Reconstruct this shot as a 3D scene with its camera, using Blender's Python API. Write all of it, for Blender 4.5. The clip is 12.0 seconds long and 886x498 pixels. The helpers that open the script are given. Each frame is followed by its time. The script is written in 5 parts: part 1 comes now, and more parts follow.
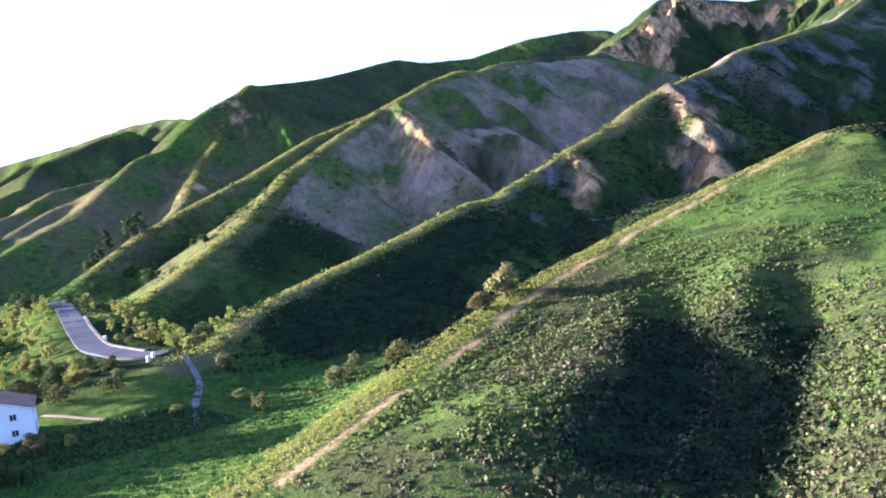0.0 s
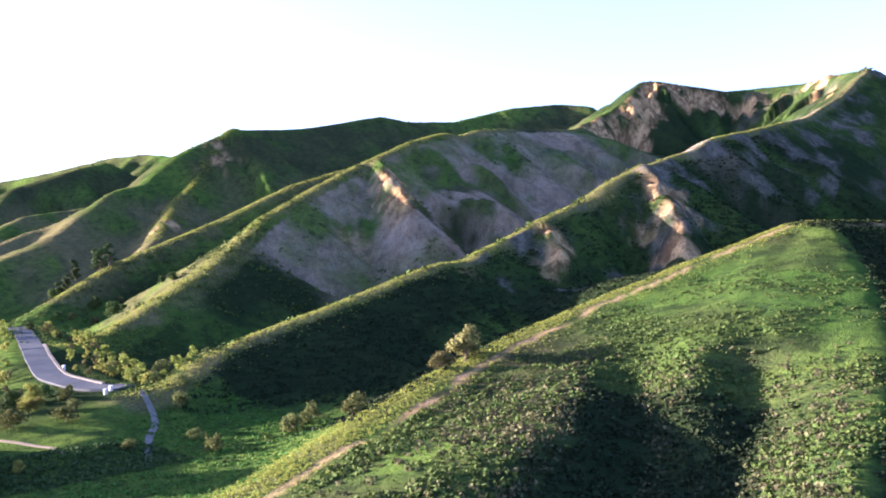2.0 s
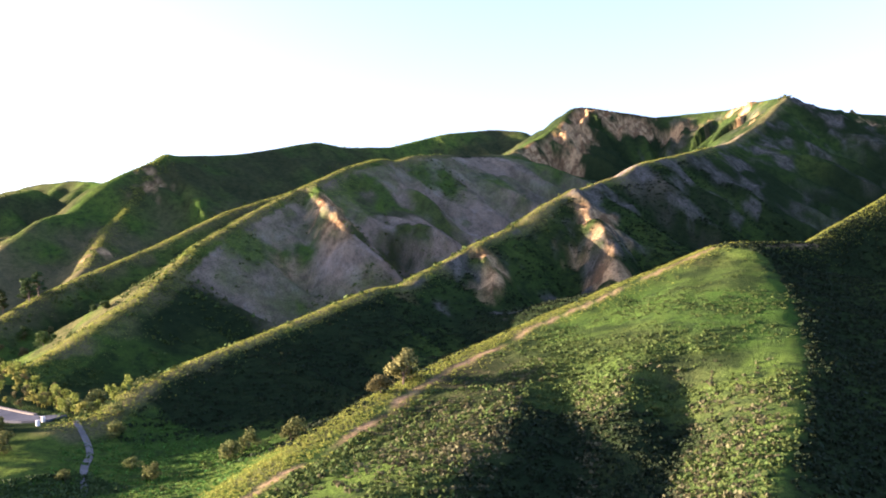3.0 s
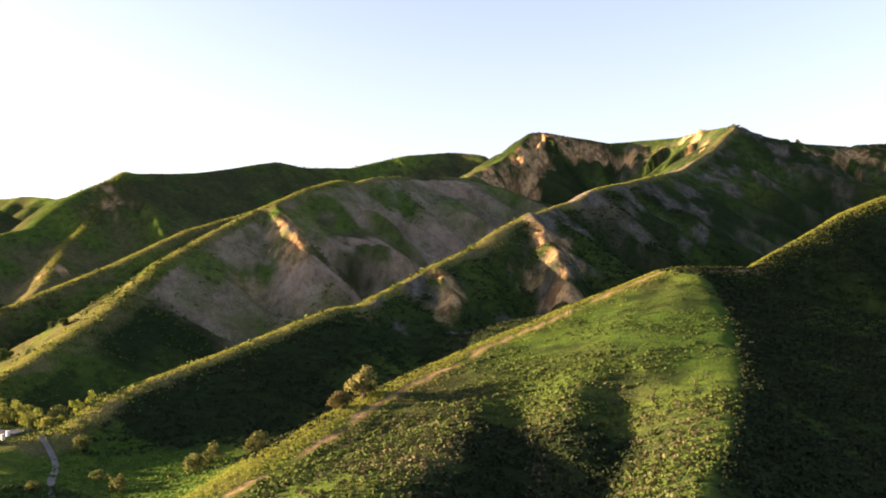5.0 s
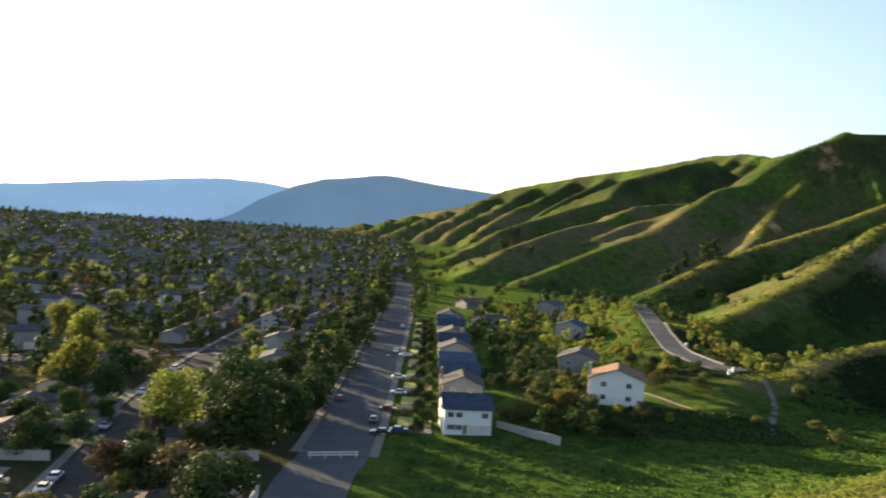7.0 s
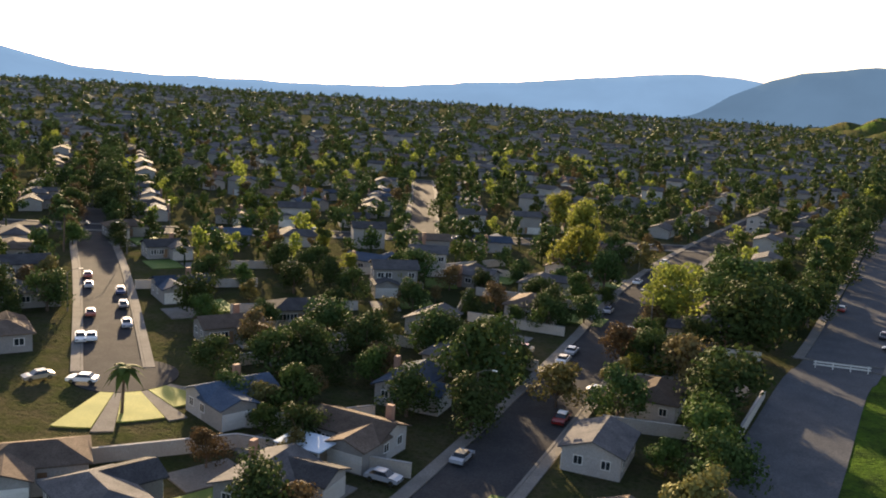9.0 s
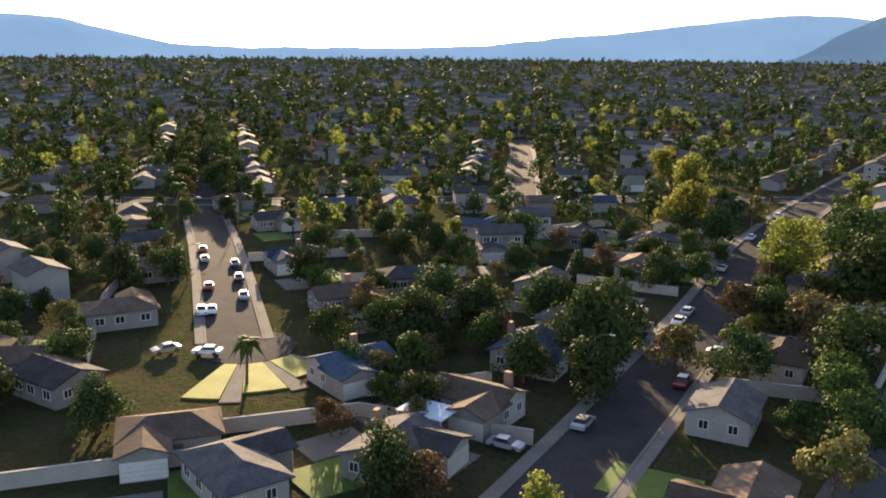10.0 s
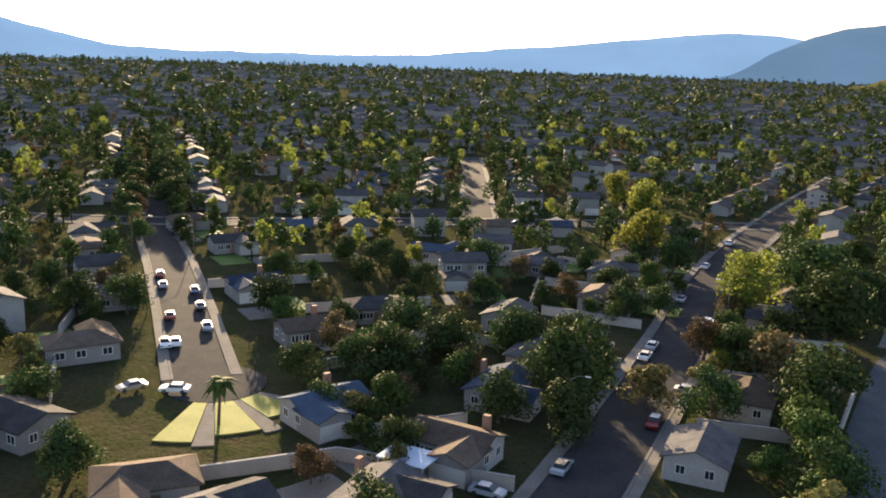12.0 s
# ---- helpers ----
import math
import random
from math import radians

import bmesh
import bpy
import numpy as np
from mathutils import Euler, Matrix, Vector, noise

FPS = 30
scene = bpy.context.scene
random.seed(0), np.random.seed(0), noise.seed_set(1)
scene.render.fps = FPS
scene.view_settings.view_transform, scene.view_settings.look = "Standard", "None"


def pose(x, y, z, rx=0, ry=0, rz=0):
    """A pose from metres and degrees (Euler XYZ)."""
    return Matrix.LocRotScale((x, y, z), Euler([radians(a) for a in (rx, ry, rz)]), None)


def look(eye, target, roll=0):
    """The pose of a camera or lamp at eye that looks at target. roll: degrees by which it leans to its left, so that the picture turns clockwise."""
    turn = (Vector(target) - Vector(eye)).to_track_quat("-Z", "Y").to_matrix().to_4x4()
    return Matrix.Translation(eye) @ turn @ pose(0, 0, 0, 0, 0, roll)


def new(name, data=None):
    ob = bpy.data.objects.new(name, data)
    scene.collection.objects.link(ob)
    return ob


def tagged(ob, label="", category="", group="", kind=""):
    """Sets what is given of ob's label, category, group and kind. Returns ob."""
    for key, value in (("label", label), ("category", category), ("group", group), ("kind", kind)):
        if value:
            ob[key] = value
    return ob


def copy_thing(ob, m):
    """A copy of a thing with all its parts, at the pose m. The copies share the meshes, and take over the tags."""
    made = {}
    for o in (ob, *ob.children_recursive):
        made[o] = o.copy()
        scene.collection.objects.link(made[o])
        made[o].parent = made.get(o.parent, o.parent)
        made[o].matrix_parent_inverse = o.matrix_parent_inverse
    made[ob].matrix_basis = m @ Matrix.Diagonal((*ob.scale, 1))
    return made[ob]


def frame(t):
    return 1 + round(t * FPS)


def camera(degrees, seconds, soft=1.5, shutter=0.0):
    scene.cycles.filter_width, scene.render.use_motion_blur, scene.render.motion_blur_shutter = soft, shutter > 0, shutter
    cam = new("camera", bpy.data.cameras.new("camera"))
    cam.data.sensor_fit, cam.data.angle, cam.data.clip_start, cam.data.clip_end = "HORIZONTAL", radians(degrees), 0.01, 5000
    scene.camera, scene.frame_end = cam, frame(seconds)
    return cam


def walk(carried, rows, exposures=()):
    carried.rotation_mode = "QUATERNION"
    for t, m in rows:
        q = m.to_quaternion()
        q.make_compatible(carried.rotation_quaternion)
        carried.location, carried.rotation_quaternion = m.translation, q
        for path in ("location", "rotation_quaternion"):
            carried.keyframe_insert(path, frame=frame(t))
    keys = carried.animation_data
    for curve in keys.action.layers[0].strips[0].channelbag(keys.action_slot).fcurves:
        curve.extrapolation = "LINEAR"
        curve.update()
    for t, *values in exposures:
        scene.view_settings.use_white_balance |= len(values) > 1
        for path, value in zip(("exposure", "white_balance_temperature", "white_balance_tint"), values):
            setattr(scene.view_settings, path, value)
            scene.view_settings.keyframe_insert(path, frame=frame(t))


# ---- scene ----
SCALE = 1.25   # metres to a unit of the plan below
cam = camera(53.0, 12.0, soft=1.9, shutter=0.1)
PATH = [
    (0, (-11.353, -10.138, 36.549), (-9.932, -8.739, 36.389), -7.3),
    (0.5, (-11.797, -10.709, 36.57), (-10.376, -9.306, 36.451), -5.2),
    (1, (-12.202, -11.342, 36.603), (-10.759, -9.96, 36.524), -3.7),
    (1.5, (-12.733, -12.119, 36.64), (-11.281, -10.746, 36.564), -2.6),
    (2, (-13.517, -13.151, 36.663), (-12.04, -11.802, 36.63), -2.4),
    (2.5, (-14.724, -14.356, 36.695), (-13.165, -13.103, 36.677), -3.0),
    (4.5, (-21.232, -19.576, 37.043), (-19.664, -18.336, 37.121), -2.9),
    (5, (-23.369, -20.909, 37.015), (-21.742, -19.748, 37.072), -2.4),
    (5.5, (-25.992, -22.069, 36.946), (-24.367, -20.903, 36.98), -3.1),
    (6, (-28.746, -23.061, 36.891), (-27.213, -21.777, 36.917), -0.7),
    (6.5, (-31.214, -23.988, 36.859), (-30.125, -22.31, 36.848), 0.0),
    (6.9, (-33.736, -25.065, 36.603), (-33.191, -23.142, 36.557), 2.7),
    (7, (-34.297, -25.074, 36.604), (-33.898, -23.114, 36.553), 3.6),
    (7.1, (-34.782, -25.078, 36.608), (-34.53, -23.096, 36.517), 4.5),
    (7.3, (-35.582, -25.096, 36.615), (-35.654, -23.102, 36.468), 5.5),
    (7.5, (-36.266, -25.134, 36.604), (-36.591, -23.168, 36.427), 5.3),
    (7.7, (-36.888, -25.197, 36.585), (-37.462, -23.301, 36.311), 7.0),
    (9.5, (-42.216, -26.017, 35.772), (-42.841, -24.154, 35.395), 1.8),
    (10, (-43.028, -25.676, 36.228), (-43.804, -23.885, 35.791), 0.5),
    (10.5, (-43.767, -25.618, 36.904), (-44.473, -23.795, 36.484), 1.8),
    (11, (-44.858, -25.911, 37.792), (-45.472, -24.054, 37.37), 1.8),
    (11.5, (-46.078, -26.15, 38.841), (-46.691, -24.293, 38.419), 1.3),
    (12, (-47.31, -26.305, 39.644), (-47.962, -24.461, 39.226), 2.0),
]
walk(cam, [(t, look(Vector(e) * SCALE, Vector(g) * SCALE, r)) for t, e, g, r in PATH],
     exposures=[(0.0, 3.4, 4450, 36), (2.5, 3.25, 4850, 37), (4.5, 2.85, 6200, 32), (6.0, 2.7, 6400, 30), (6.9, 2.45, 5700, 14), (7.5, 2.15, 5800, 14), (9.5, 2.45, 5900, 21), (12.0, 2.55, 5750, 19)])

# ---- light ----
SUN_AZ, SUN_EL = radians(31), radians(9.5)   # azimuth left of +y
sun_dir = Vector((-math.sin(SUN_AZ) * math.cos(SUN_EL), math.cos(SUN_AZ) * math.cos(SUN_EL), math.sin(SUN_EL)))
sun = new("sun", bpy.data.lights.new("sun", "SUN"))
sun.data.energy, sun.data.angle, sun.data.color = 5.0, radians(0.6), (1.0, 0.73, 0.37)
sun.matrix_world = look(Vector((0, 0, 0)) + sun_dir * 500, (0, 0, 0))
world = bpy.data.worlds.new("sky")
scene.world = world
world.use_nodes = True
wn = world.node_tree.nodes
sky = wn.new("ShaderNodeTexSky")
sky.sky_type, sky.sun_disc = "NISHITA", False
sky.sun_elevation, sky.sun_rotation = SUN_EL, -SUN_AZ
sky.altitude, sky.air_density, sky.dust_density, sky.ozone_density = 300, 1.0, 2.6, 1.0
haze = wn.new("ShaderNodeHueSaturation")   # thin valley haze whitens the sky
haze.inputs["Saturation"].default_value = 0.85
world.node_tree.links.new(sky.outputs[0], haze.inputs["Color"])
wn["Background"].inputs[1].default_value = 0.064
world.node_tree.links.new(haze.outputs[0], wn["Background"].inputs[0])


# ---- materials ----
def material(name, rough=0.8, metal=0.0):
    m = bpy.data.materials.new(name)
    m.use_nodes = True
    b = m.node_tree.nodes["Principled BSDF"]
    b.inputs["Roughness"].default_value, b.inputs["Metallic"].default_value = rough, metal
    return m, m.node_tree, b


def node(nt, kind, **sets):
    n = nt.nodes.new(kind)
    for k, v in sets.items():
        n.inputs[k.replace("_", " ")].default_value = v
    return n


def mix(nt, fac, a, b):
    """Colour mix; each of fac, a, b is a socket or a value."""
    n = nt.nodes.new("ShaderNodeMix")
    n.data_type = "RGBA"
    for slot, v in ((n.inputs[0], fac), (n.inputs[6], a), (n.inputs[7], b)):
        if hasattr(v, "links"):
            nt.links.new(v, slot)
        else:
            slot.default_value = (*v, 1) if isinstance(v, tuple) else v
    return n.outputs[2]


def noise_tex(nt, scale, detail=4.0, rough=0.6, coord=None):
    n = node(nt, "ShaderNodeTexNoise", Scale=scale, Detail=detail, Roughness=rough)
    if coord is None:
        coord = nt.nodes.new("ShaderNodeNewGeometry").outputs["Position"]
    nt.links.new(coord, n.inputs["Vector"])
    return n.outputs["Fac"]


def ramp(nt, fac, lo, hi):
    n = nt.nodes.new("ShaderNodeMapRange")
    n.inputs[1].default_value, n.inputs[2].default_value = lo, hi
    nt.links.new(fac, n.inputs[0])
    return n.outputs[0]


def bump(nt, b, height, strength, distance):
    n = node(nt, "ShaderNodeBump", Strength=strength, Distance=distance)
    nt.links.new(height, n.inputs["Height"])
    nt.links.new(n.outputs[0], b.inputs["Normal"])


def plain(name, dark, light, scale=1.0, rough=0.8, metal=0.0, relief=0.02, vary=0.0, spec=0.3):
    """A two-tone surface with grain and stains; vary shifts its brightness from object to object."""
    m, nt, b = material(name, rough, metal)
    b.inputs["Specular IOR Level"].default_value = spec
    big, small = noise_tex(nt, 0.35 * scale, 3), noise_tex(nt, 6 * scale, 5)
    c = mix(nt, ramp(nt, big, 0.3, 0.7), dark, light)
    c = mix(nt, ramp(nt, small, 0.35, 0.75), c, tuple(v * 0.75 for v in dark))
    if vary:
        info = nt.nodes.new("ShaderNodeObjectInfo")
        hsv = nt.nodes.new("ShaderNodeHueSaturation")
        mr = nt.nodes.new("ShaderNodeMapRange")
        mr.inputs[3].default_value, mr.inputs[4].default_value = 1 - vary, 1 + vary
        nt.links.new(info.outputs["Random"], mr.inputs[0])
        nt.links.new(mr.outputs[0], hsv.inputs["Value"])
        nt.links.new(c, hsv.inputs["Color"])
        c = hsv.outputs[0]
    nt.links.new(c, b.inputs["Base Color"])
    bump(nt, b, small, 0.5, relief)
    return m


def terrain_material():
    """Grass, parched scrub soil, bare earth, sandstone and trodden paths, by the masks kept on the sheet; two masks
    also paint shade and sunlight.
    """
    m, nt, b = material("hillside", 0.95)
    b.inputs["Specular IOR Level"].default_value = 0.0
    def mask(n):
        a = nt.nodes.new("ShaderNodeAttribute")
        a.attribute_name = n
        return a.outputs["Fac"]
    n1, n2, n3 = noise_tex(nt, 0.02, 5), noise_tex(nt, 0.18, 6, 0.7), noise_tex(nt, 1.3, 4, 0.7)
    grass = mix(nt, ramp(nt, n1, 0.35, 0.65), (0.052, 0.100, 0.016), (0.100, 0.142, 0.024))
    grass = mix(nt, ramp(nt, n2, 0.45, 0.66), grass, (0.028, 0.046, 0.016))
    scrub = mix(nt, ramp(nt, n2, 0.4, 0.65), (0.055, 0.052, 0.026), (0.028, 0.038, 0.014))
    stretch = node(nt, "ShaderNodeMapping", Scale=(0.16, 0.16, 0.02))
    nt.links.new(nt.nodes.new("ShaderNodeNewGeometry").outputs["Position"], stretch.inputs["Vector"])
    streak = noise_tex(nt, 1.0, 5, 0.65, stretch.outputs[0])
    earth = mix(nt, ramp(nt, streak, 0.35, 0.65), (0.29, 0.226, 0.155), (0.15, 0.122, 0.086))
    wide = node(nt, "ShaderNodeMapping", Scale=(0.05, 0.05, 0.012))
    nt.links.new(nt.nodes.new("ShaderNodeNewGeometry").outputs["Position"], wide.inputs["Vector"])
    earth = mix(nt, ramp(nt, noise_tex(nt, 1.0, 5, 0.65, wide.outputs[0]), 0.54, 0.68), earth, (0.31, 0.262, 0.20))
    rock = mix(nt, ramp(nt, streak, 0.42, 0.58), (0.52, 0.35, 0.165), (0.19, 0.115, 0.055))
    crack = node(nt, "ShaderNodeMapping", Scale=(0.55, 0.55, 0.14))
    nt.links.new(nt.nodes.new("ShaderNodeNewGeometry").outputs["Position"], crack.inputs["Vector"])
    rock = mix(nt, ramp(nt, noise_tex(nt, 1.0, 6, 0.75, crack.outputs[0]), 0.54, 0.7), rock, (0.09, 0.075, 0.04))
    crag = mix(nt, ramp(nt, streak, 0.38, 0.62), (0.17, 0.15, 0.122), (0.06, 0.056, 0.045))
    crag = mix(nt, ramp(nt, noise_tex(nt, 1.0, 6, 0.75, crack.outputs[0]), 0.5, 0.68), crag, (0.022, 0.028, 0.015))
    path = mix(nt, ramp(nt, n2, 0.3, 0.7), (0.40, 0.28, 0.15), (0.31, 0.21, 0.11))
    c = mix(nt, mask("scrub"), grass, scrub)
    yard = mix(nt, ramp(nt, n2, 0.4, 0.65), (0.075, 0.068, 0.04), (0.05, 0.06, 0.022))
    c = mix(nt, mask("town"), c, yard)
    # near-black undergrowth tone, which also paints the shade of the slopes
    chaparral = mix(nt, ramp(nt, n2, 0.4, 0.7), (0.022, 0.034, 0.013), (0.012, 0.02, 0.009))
    c = mix(nt, mask("brush_shade"), c, chaparral)
    # dry grass whose gold also carries the sunlight on the crests
    dry_sunlit = mix(nt, ramp(nt, n2, 0.35, 0.65), (0.19, 0.158, 0.072), (0.105, 0.1, 0.046))
    c = mix(nt, mask("dry_sunlit"), c, dry_sunlit)
    c = mix(nt, mask("bare"), c, earth)
    c = mix(nt, mask("crag"), c, crag)
    c = mix(nt, mask("rock"), c, rock)
    c = mix(nt, mask("path"), c, path)
    c = mix(nt, ramp(nt, n3, 0.48, 0.75), c, (0.025, 0.038, 0.015))
    nt.links.new(c, b.inputs["Base Color"])
    add = nt.nodes.new("ShaderNodeMath")
    nt.links.new(n2, add.inputs[0])
    nt.links.new(n3, add.inputs[1])
    bump(nt, b, add.outputs[0], 0.9, 1.2)
    return m


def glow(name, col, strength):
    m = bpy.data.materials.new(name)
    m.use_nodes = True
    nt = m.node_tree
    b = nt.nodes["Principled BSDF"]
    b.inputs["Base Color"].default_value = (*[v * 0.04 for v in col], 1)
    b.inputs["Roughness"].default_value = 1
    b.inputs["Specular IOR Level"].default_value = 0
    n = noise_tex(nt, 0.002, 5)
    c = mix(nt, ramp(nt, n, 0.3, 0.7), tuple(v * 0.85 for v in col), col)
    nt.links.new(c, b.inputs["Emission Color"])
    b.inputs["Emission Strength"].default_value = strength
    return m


M_HILL = terrain_material()
# distance haze on both ranges is painted as a glowing blue colour
M_FAR = glow("haze_glow_range", (0.20, 0.32, 0.42), 0.15)
M_PALE = glow("pale_haze_glow_range", (0.27, 0.42, 0.55), 0.21)


# ---- ground ----
def lattice(x, y, seed):
    h = np.sin(x * 127.1 + y * 311.7 + seed * 74.7) * 43758.5453
    return h - np.floor(h)


def vnoise(x, y, seed=0):
    xi, yi = np.floor(x), np.floor(y)
    u, v = x - xi, y - yi
    u, v = u * u * (3 - 2 * u), v * v * (3 - 2 * v)
    a, b = lattice(xi, yi, seed), lattice(xi + 1, yi, seed)
    c, d = lattice(xi, yi + 1, seed), lattice(xi + 1, yi + 1, seed)
    return (a * (1 - u) + b * u) * (1 - v) + (c * (1 - u) + d * u) * v


def fractal(x, y, seed=0, octaves=4):
    t, amp = 0, 0.5
    for k in range(octaves):
        t = t + amp * (vnoise(x * 2 ** k, y * 2 ** k, seed + k) * 2 - 1)
        amp *= 0.5
    return t


def polyline(x, y, pts):
    """Distance to a polyline on plan, height along it, side (+1: left of its run) and run."""
    best = np.full_like(x, 1e9)
    zc, side, run = np.zeros_like(x), np.zeros_like(x), np.zeros_like(x)
    start = 0.0
    for (ax, ay, az), (bx, by, bz) in zip(pts, pts[1:]):
        dx, dy = bx - ax, by - ay
        ln = math.hypot(dx, dy)
        t = np.clip(((x - ax) * dx + (y - ay) * dy) / ln ** 2, 0, 1)
        d = np.hypot(x - ax - t * dx, y - ay - t * dy)
        near = d < best
        best = np.where(near, d, best)
        zc = np.where(near, az + t * (bz - az), zc)
        side = np.where(near, np.sign(dx * (y - ay) - dy * (x - ax)), side)
        run = np.where(near, start + t * ln, run)
        start += ln
    return best, zc, side, run


STREET_A = [(-50, -10), (-34, 57), (-25, 101), (-18, 129), (13.6, 294), (60, 560), (173, 1380)]
TRAIL = [(46, 78, 0), (66, 85, 0), (88, 92, 0), (112, 100, 0), (141, 106, 0), (172, 107, 0), (203, 98, 0), (243, 85, 0), (275, 66, 0)]
# crest lines of the hills, with the slope on their left and right and how round they are
NEAR = [(40, 82, -1), (50, 85, 1), (60, 88, 3), (72, 92, 4), (83, 97, 5), (97, 102, 6.5), (109, 105, 8), (131, 109, 11), (159, 113, 14), (185, 108, 20), (205, 101, 25), (227, 93, 30), (245, 87, 35), (255, 83, 36), (276, 68, 35), (298, 61, 42), (332, 48, 54), (354, 38, 60), (432, -5, 81)]
MIDDLE = [(80, 160, 2), (99, 166, 10.5), (116, 168, 14.2), (140, 173, 17.7), (165, 176, 22), (192, 178, 27.4), (223, 178, 33), (246, 179, 39), (259, 178, 43), (297, 174, 57), (322, 172, 63), (370, 170, 75), (426, 169, 84), (499, 174, 94), (563, 174, 113), (624, 177, 135), (687, 175, 135)]
SCAR = [(112, 254, 6), (153, 279, 17), (188, 298, 28), (212, 311, 38), (234, 321, 49), (281, 334, 66), (330, 343, 83), (356, 346, 91), (402, 355, 101), (464, 358, 106), (540, 356, 110), (609, 395, 121)]
BEHIND = [(160, 378, 15), (193, 394, 27), (230, 408, 38), (270, 418, 49), (327, 425, 70), (412, 421, 92)]
GREEN = [(245, 565, 47), (302, 596, 78), (331, 604, 84), (361, 615, 106), (392, 619, 119), (427, 625, 132), (505, 629, 139), (600, 625, 156), (634, 619, 152), (688, 605, 154), (758, 583, 171), (813, 559, 177), (822, 526, 171)]
CLIFF = [(609, 395, 121), (659, 391, 141), (705, 392, 167), (722, 383, 167), (733, 360, 161), (756, 336, 155), (762, 271, 153), (734, 230, 152), (701, 201, 147), (704, 189, 140), (731, 165, 133), (759, 136, 129), (784, 103, 130), (833, 10, 132)]
FAR_LEFT = [(314, 2694, 31), (363, 2343, 65), (416, 2028, 84), (478, 1807, 126), (533, 1473, 144), (562, 1299, 150), (574, 1127, 158), (568, 1016, 153), (552, 932, 142), (492, 789, 134), (426, 625, 132)]
NEAR_SPUR = [(225, 80, 27), (193, 73, 22), (153, 65, 16), (113, 60, 11.5), (78, 59, 9), (52, 56, 6), (38, 52, 2)]
RIGHT_SPUR = [(249, 76, 30), (225, 64, 25), (190, 49, 18.6), (155, 37, 15), (121, 27, 12.5), (87, 19, 10), (60, 12, 6.5), (40, 6, 2)]
MID_SPUR = [(240, 78, 31), (205, 65, 25), (175, 58, 19.5), (152, 52, 15), (135, 46, 11), (120, 41, 7.5)]
BENCH = [(60, 160, 3), (76, 168, 5), (80, 182, 5), (85, 205, 5), (91, 229, 6), (101, 263, 7), (114, 300, 8), (119, 318, 9)]
TERRACE = [(22, 148, 2.6), (38, 143, 2.6), (56, 146, 2.8)]
GREEN_SPUR = [(427, 625, 131), (391, 601, 106), (361, 579, 86), (327, 554, 68), (282, 504, 42), (255, 474, 33)]
PEAK_SPUR = [(624, 177, 133), (569, 185, 109), (524, 188, 94), (471, 184, 86)]
RIB_A = [(311, 170, 61), (300, 160, 56), (293, 152, 49.5), (285, 144, 43), (277, 138, 36), (270, 133, 29)]
RIB_B = [(249, 176, 39), (243, 170, 39), (236, 162, 31)]
RIB_C = [(316, 332, 78.5), (308, 318, 73), (301, 305, 67), (296, 293, 60), (291, 283, 50)]
# left slope, right slope, roundness, half width of the flat top
HILLS = [(NEAR, 0.75, 0.22, 5, 0), (MIDDLE, 0.60, 0.50, 3, 0), (SCAR, 0.55, 0.64, 5, 0), (BEHIND, 0.55, 0.6, 4, 0), (GREEN, 0.55, 0.62, 9, 0),
         (CLIFF, 0.5, 0.75, 3, 0), (FAR_LEFT, 0.6, 1.7, 8, 0),
         (NEAR_SPUR, 0.24, 0.26, 10, 0), (RIGHT_SPUR, 0.70, 0.40, 4, 0), (MID_SPUR, 0.3, 0.3, 10, 0), (BENCH, 0.5, 0.5, 3, 6), (TERRACE, 0.6, 0.6, 2, 9),
         (GREEN_SPUR, 0.6, 0.7, 4, 0), (PEAK_SPUR, 0.7, 0.7, 3, 0), (RIB_A, 1.2, 1.2, 2, 0), (RIB_B, 1.2, 1.2, 2, 0), (RIB_C, 1.2, 1.2, 2, 0)]
# finger ridges below the long crest, with sharp tops
for finger in ([(459, 917, 132), (360, 908, 102), (325, 868, 78), (255, 830, 57), (188, 787, 37), (154, 755, 20)],
               [(365, 683, 85), (321, 673, 70), (263, 656, 63), (236, 640, 51), (186, 611, 40), (134, 574, 24), (105, 551, 8)],
               [(340, 629, 71), (284, 619, 57), (245, 604, 50), (203, 583, 36), (170, 566, 20)],
               [(303, 581, 57), (248, 564, 43), (209, 548, 34), (180, 533, 25), (135, 511, 9)]):
    HILLS.append((finger, 0.7, 0.5, 7, 0))
crest_y = [p[1] for p in FAR_LEFT][::-1]
for i, fy in enumerate((840, 900, 965, 1035, 1110, 1195, 1290, 1400, 1520, 1660, 1830, 2020, 2230, 2450)):
    cx, cz = np.interp(fy, crest_y, [p[0] for p in FAR_LEFT][::-1]), np.interp(fy, crest_y, [p[2] for p in FAR_LEFT][::-1])
    HILLS.append(([(cx - (235 + 20 * math.sin(i)) * (1 - t) + 5 * math.sin(9 * t + i), fy - 175 * (1 - t) + 5 * math.sin(1.7 * i + 4 * t), 0.99 * cz * t ** 0.8)
                   for t in (0.0, 0.15, 0.3, 0.45, 0.6, 0.75, 0.9, 1.0)], 0.7, 0.55, 9.0, 0))
# washes cut into the slopes: course, depth, width
WASHES = [([(50, 27, 0), (85, 38, 0), (113, 46, 0), (130, 53, 0)], 3.5, 6), ([(66, 44, 0), (88, 51, 0), (108, 63, 0), (131, 76, 0)], 4.5, 8)]
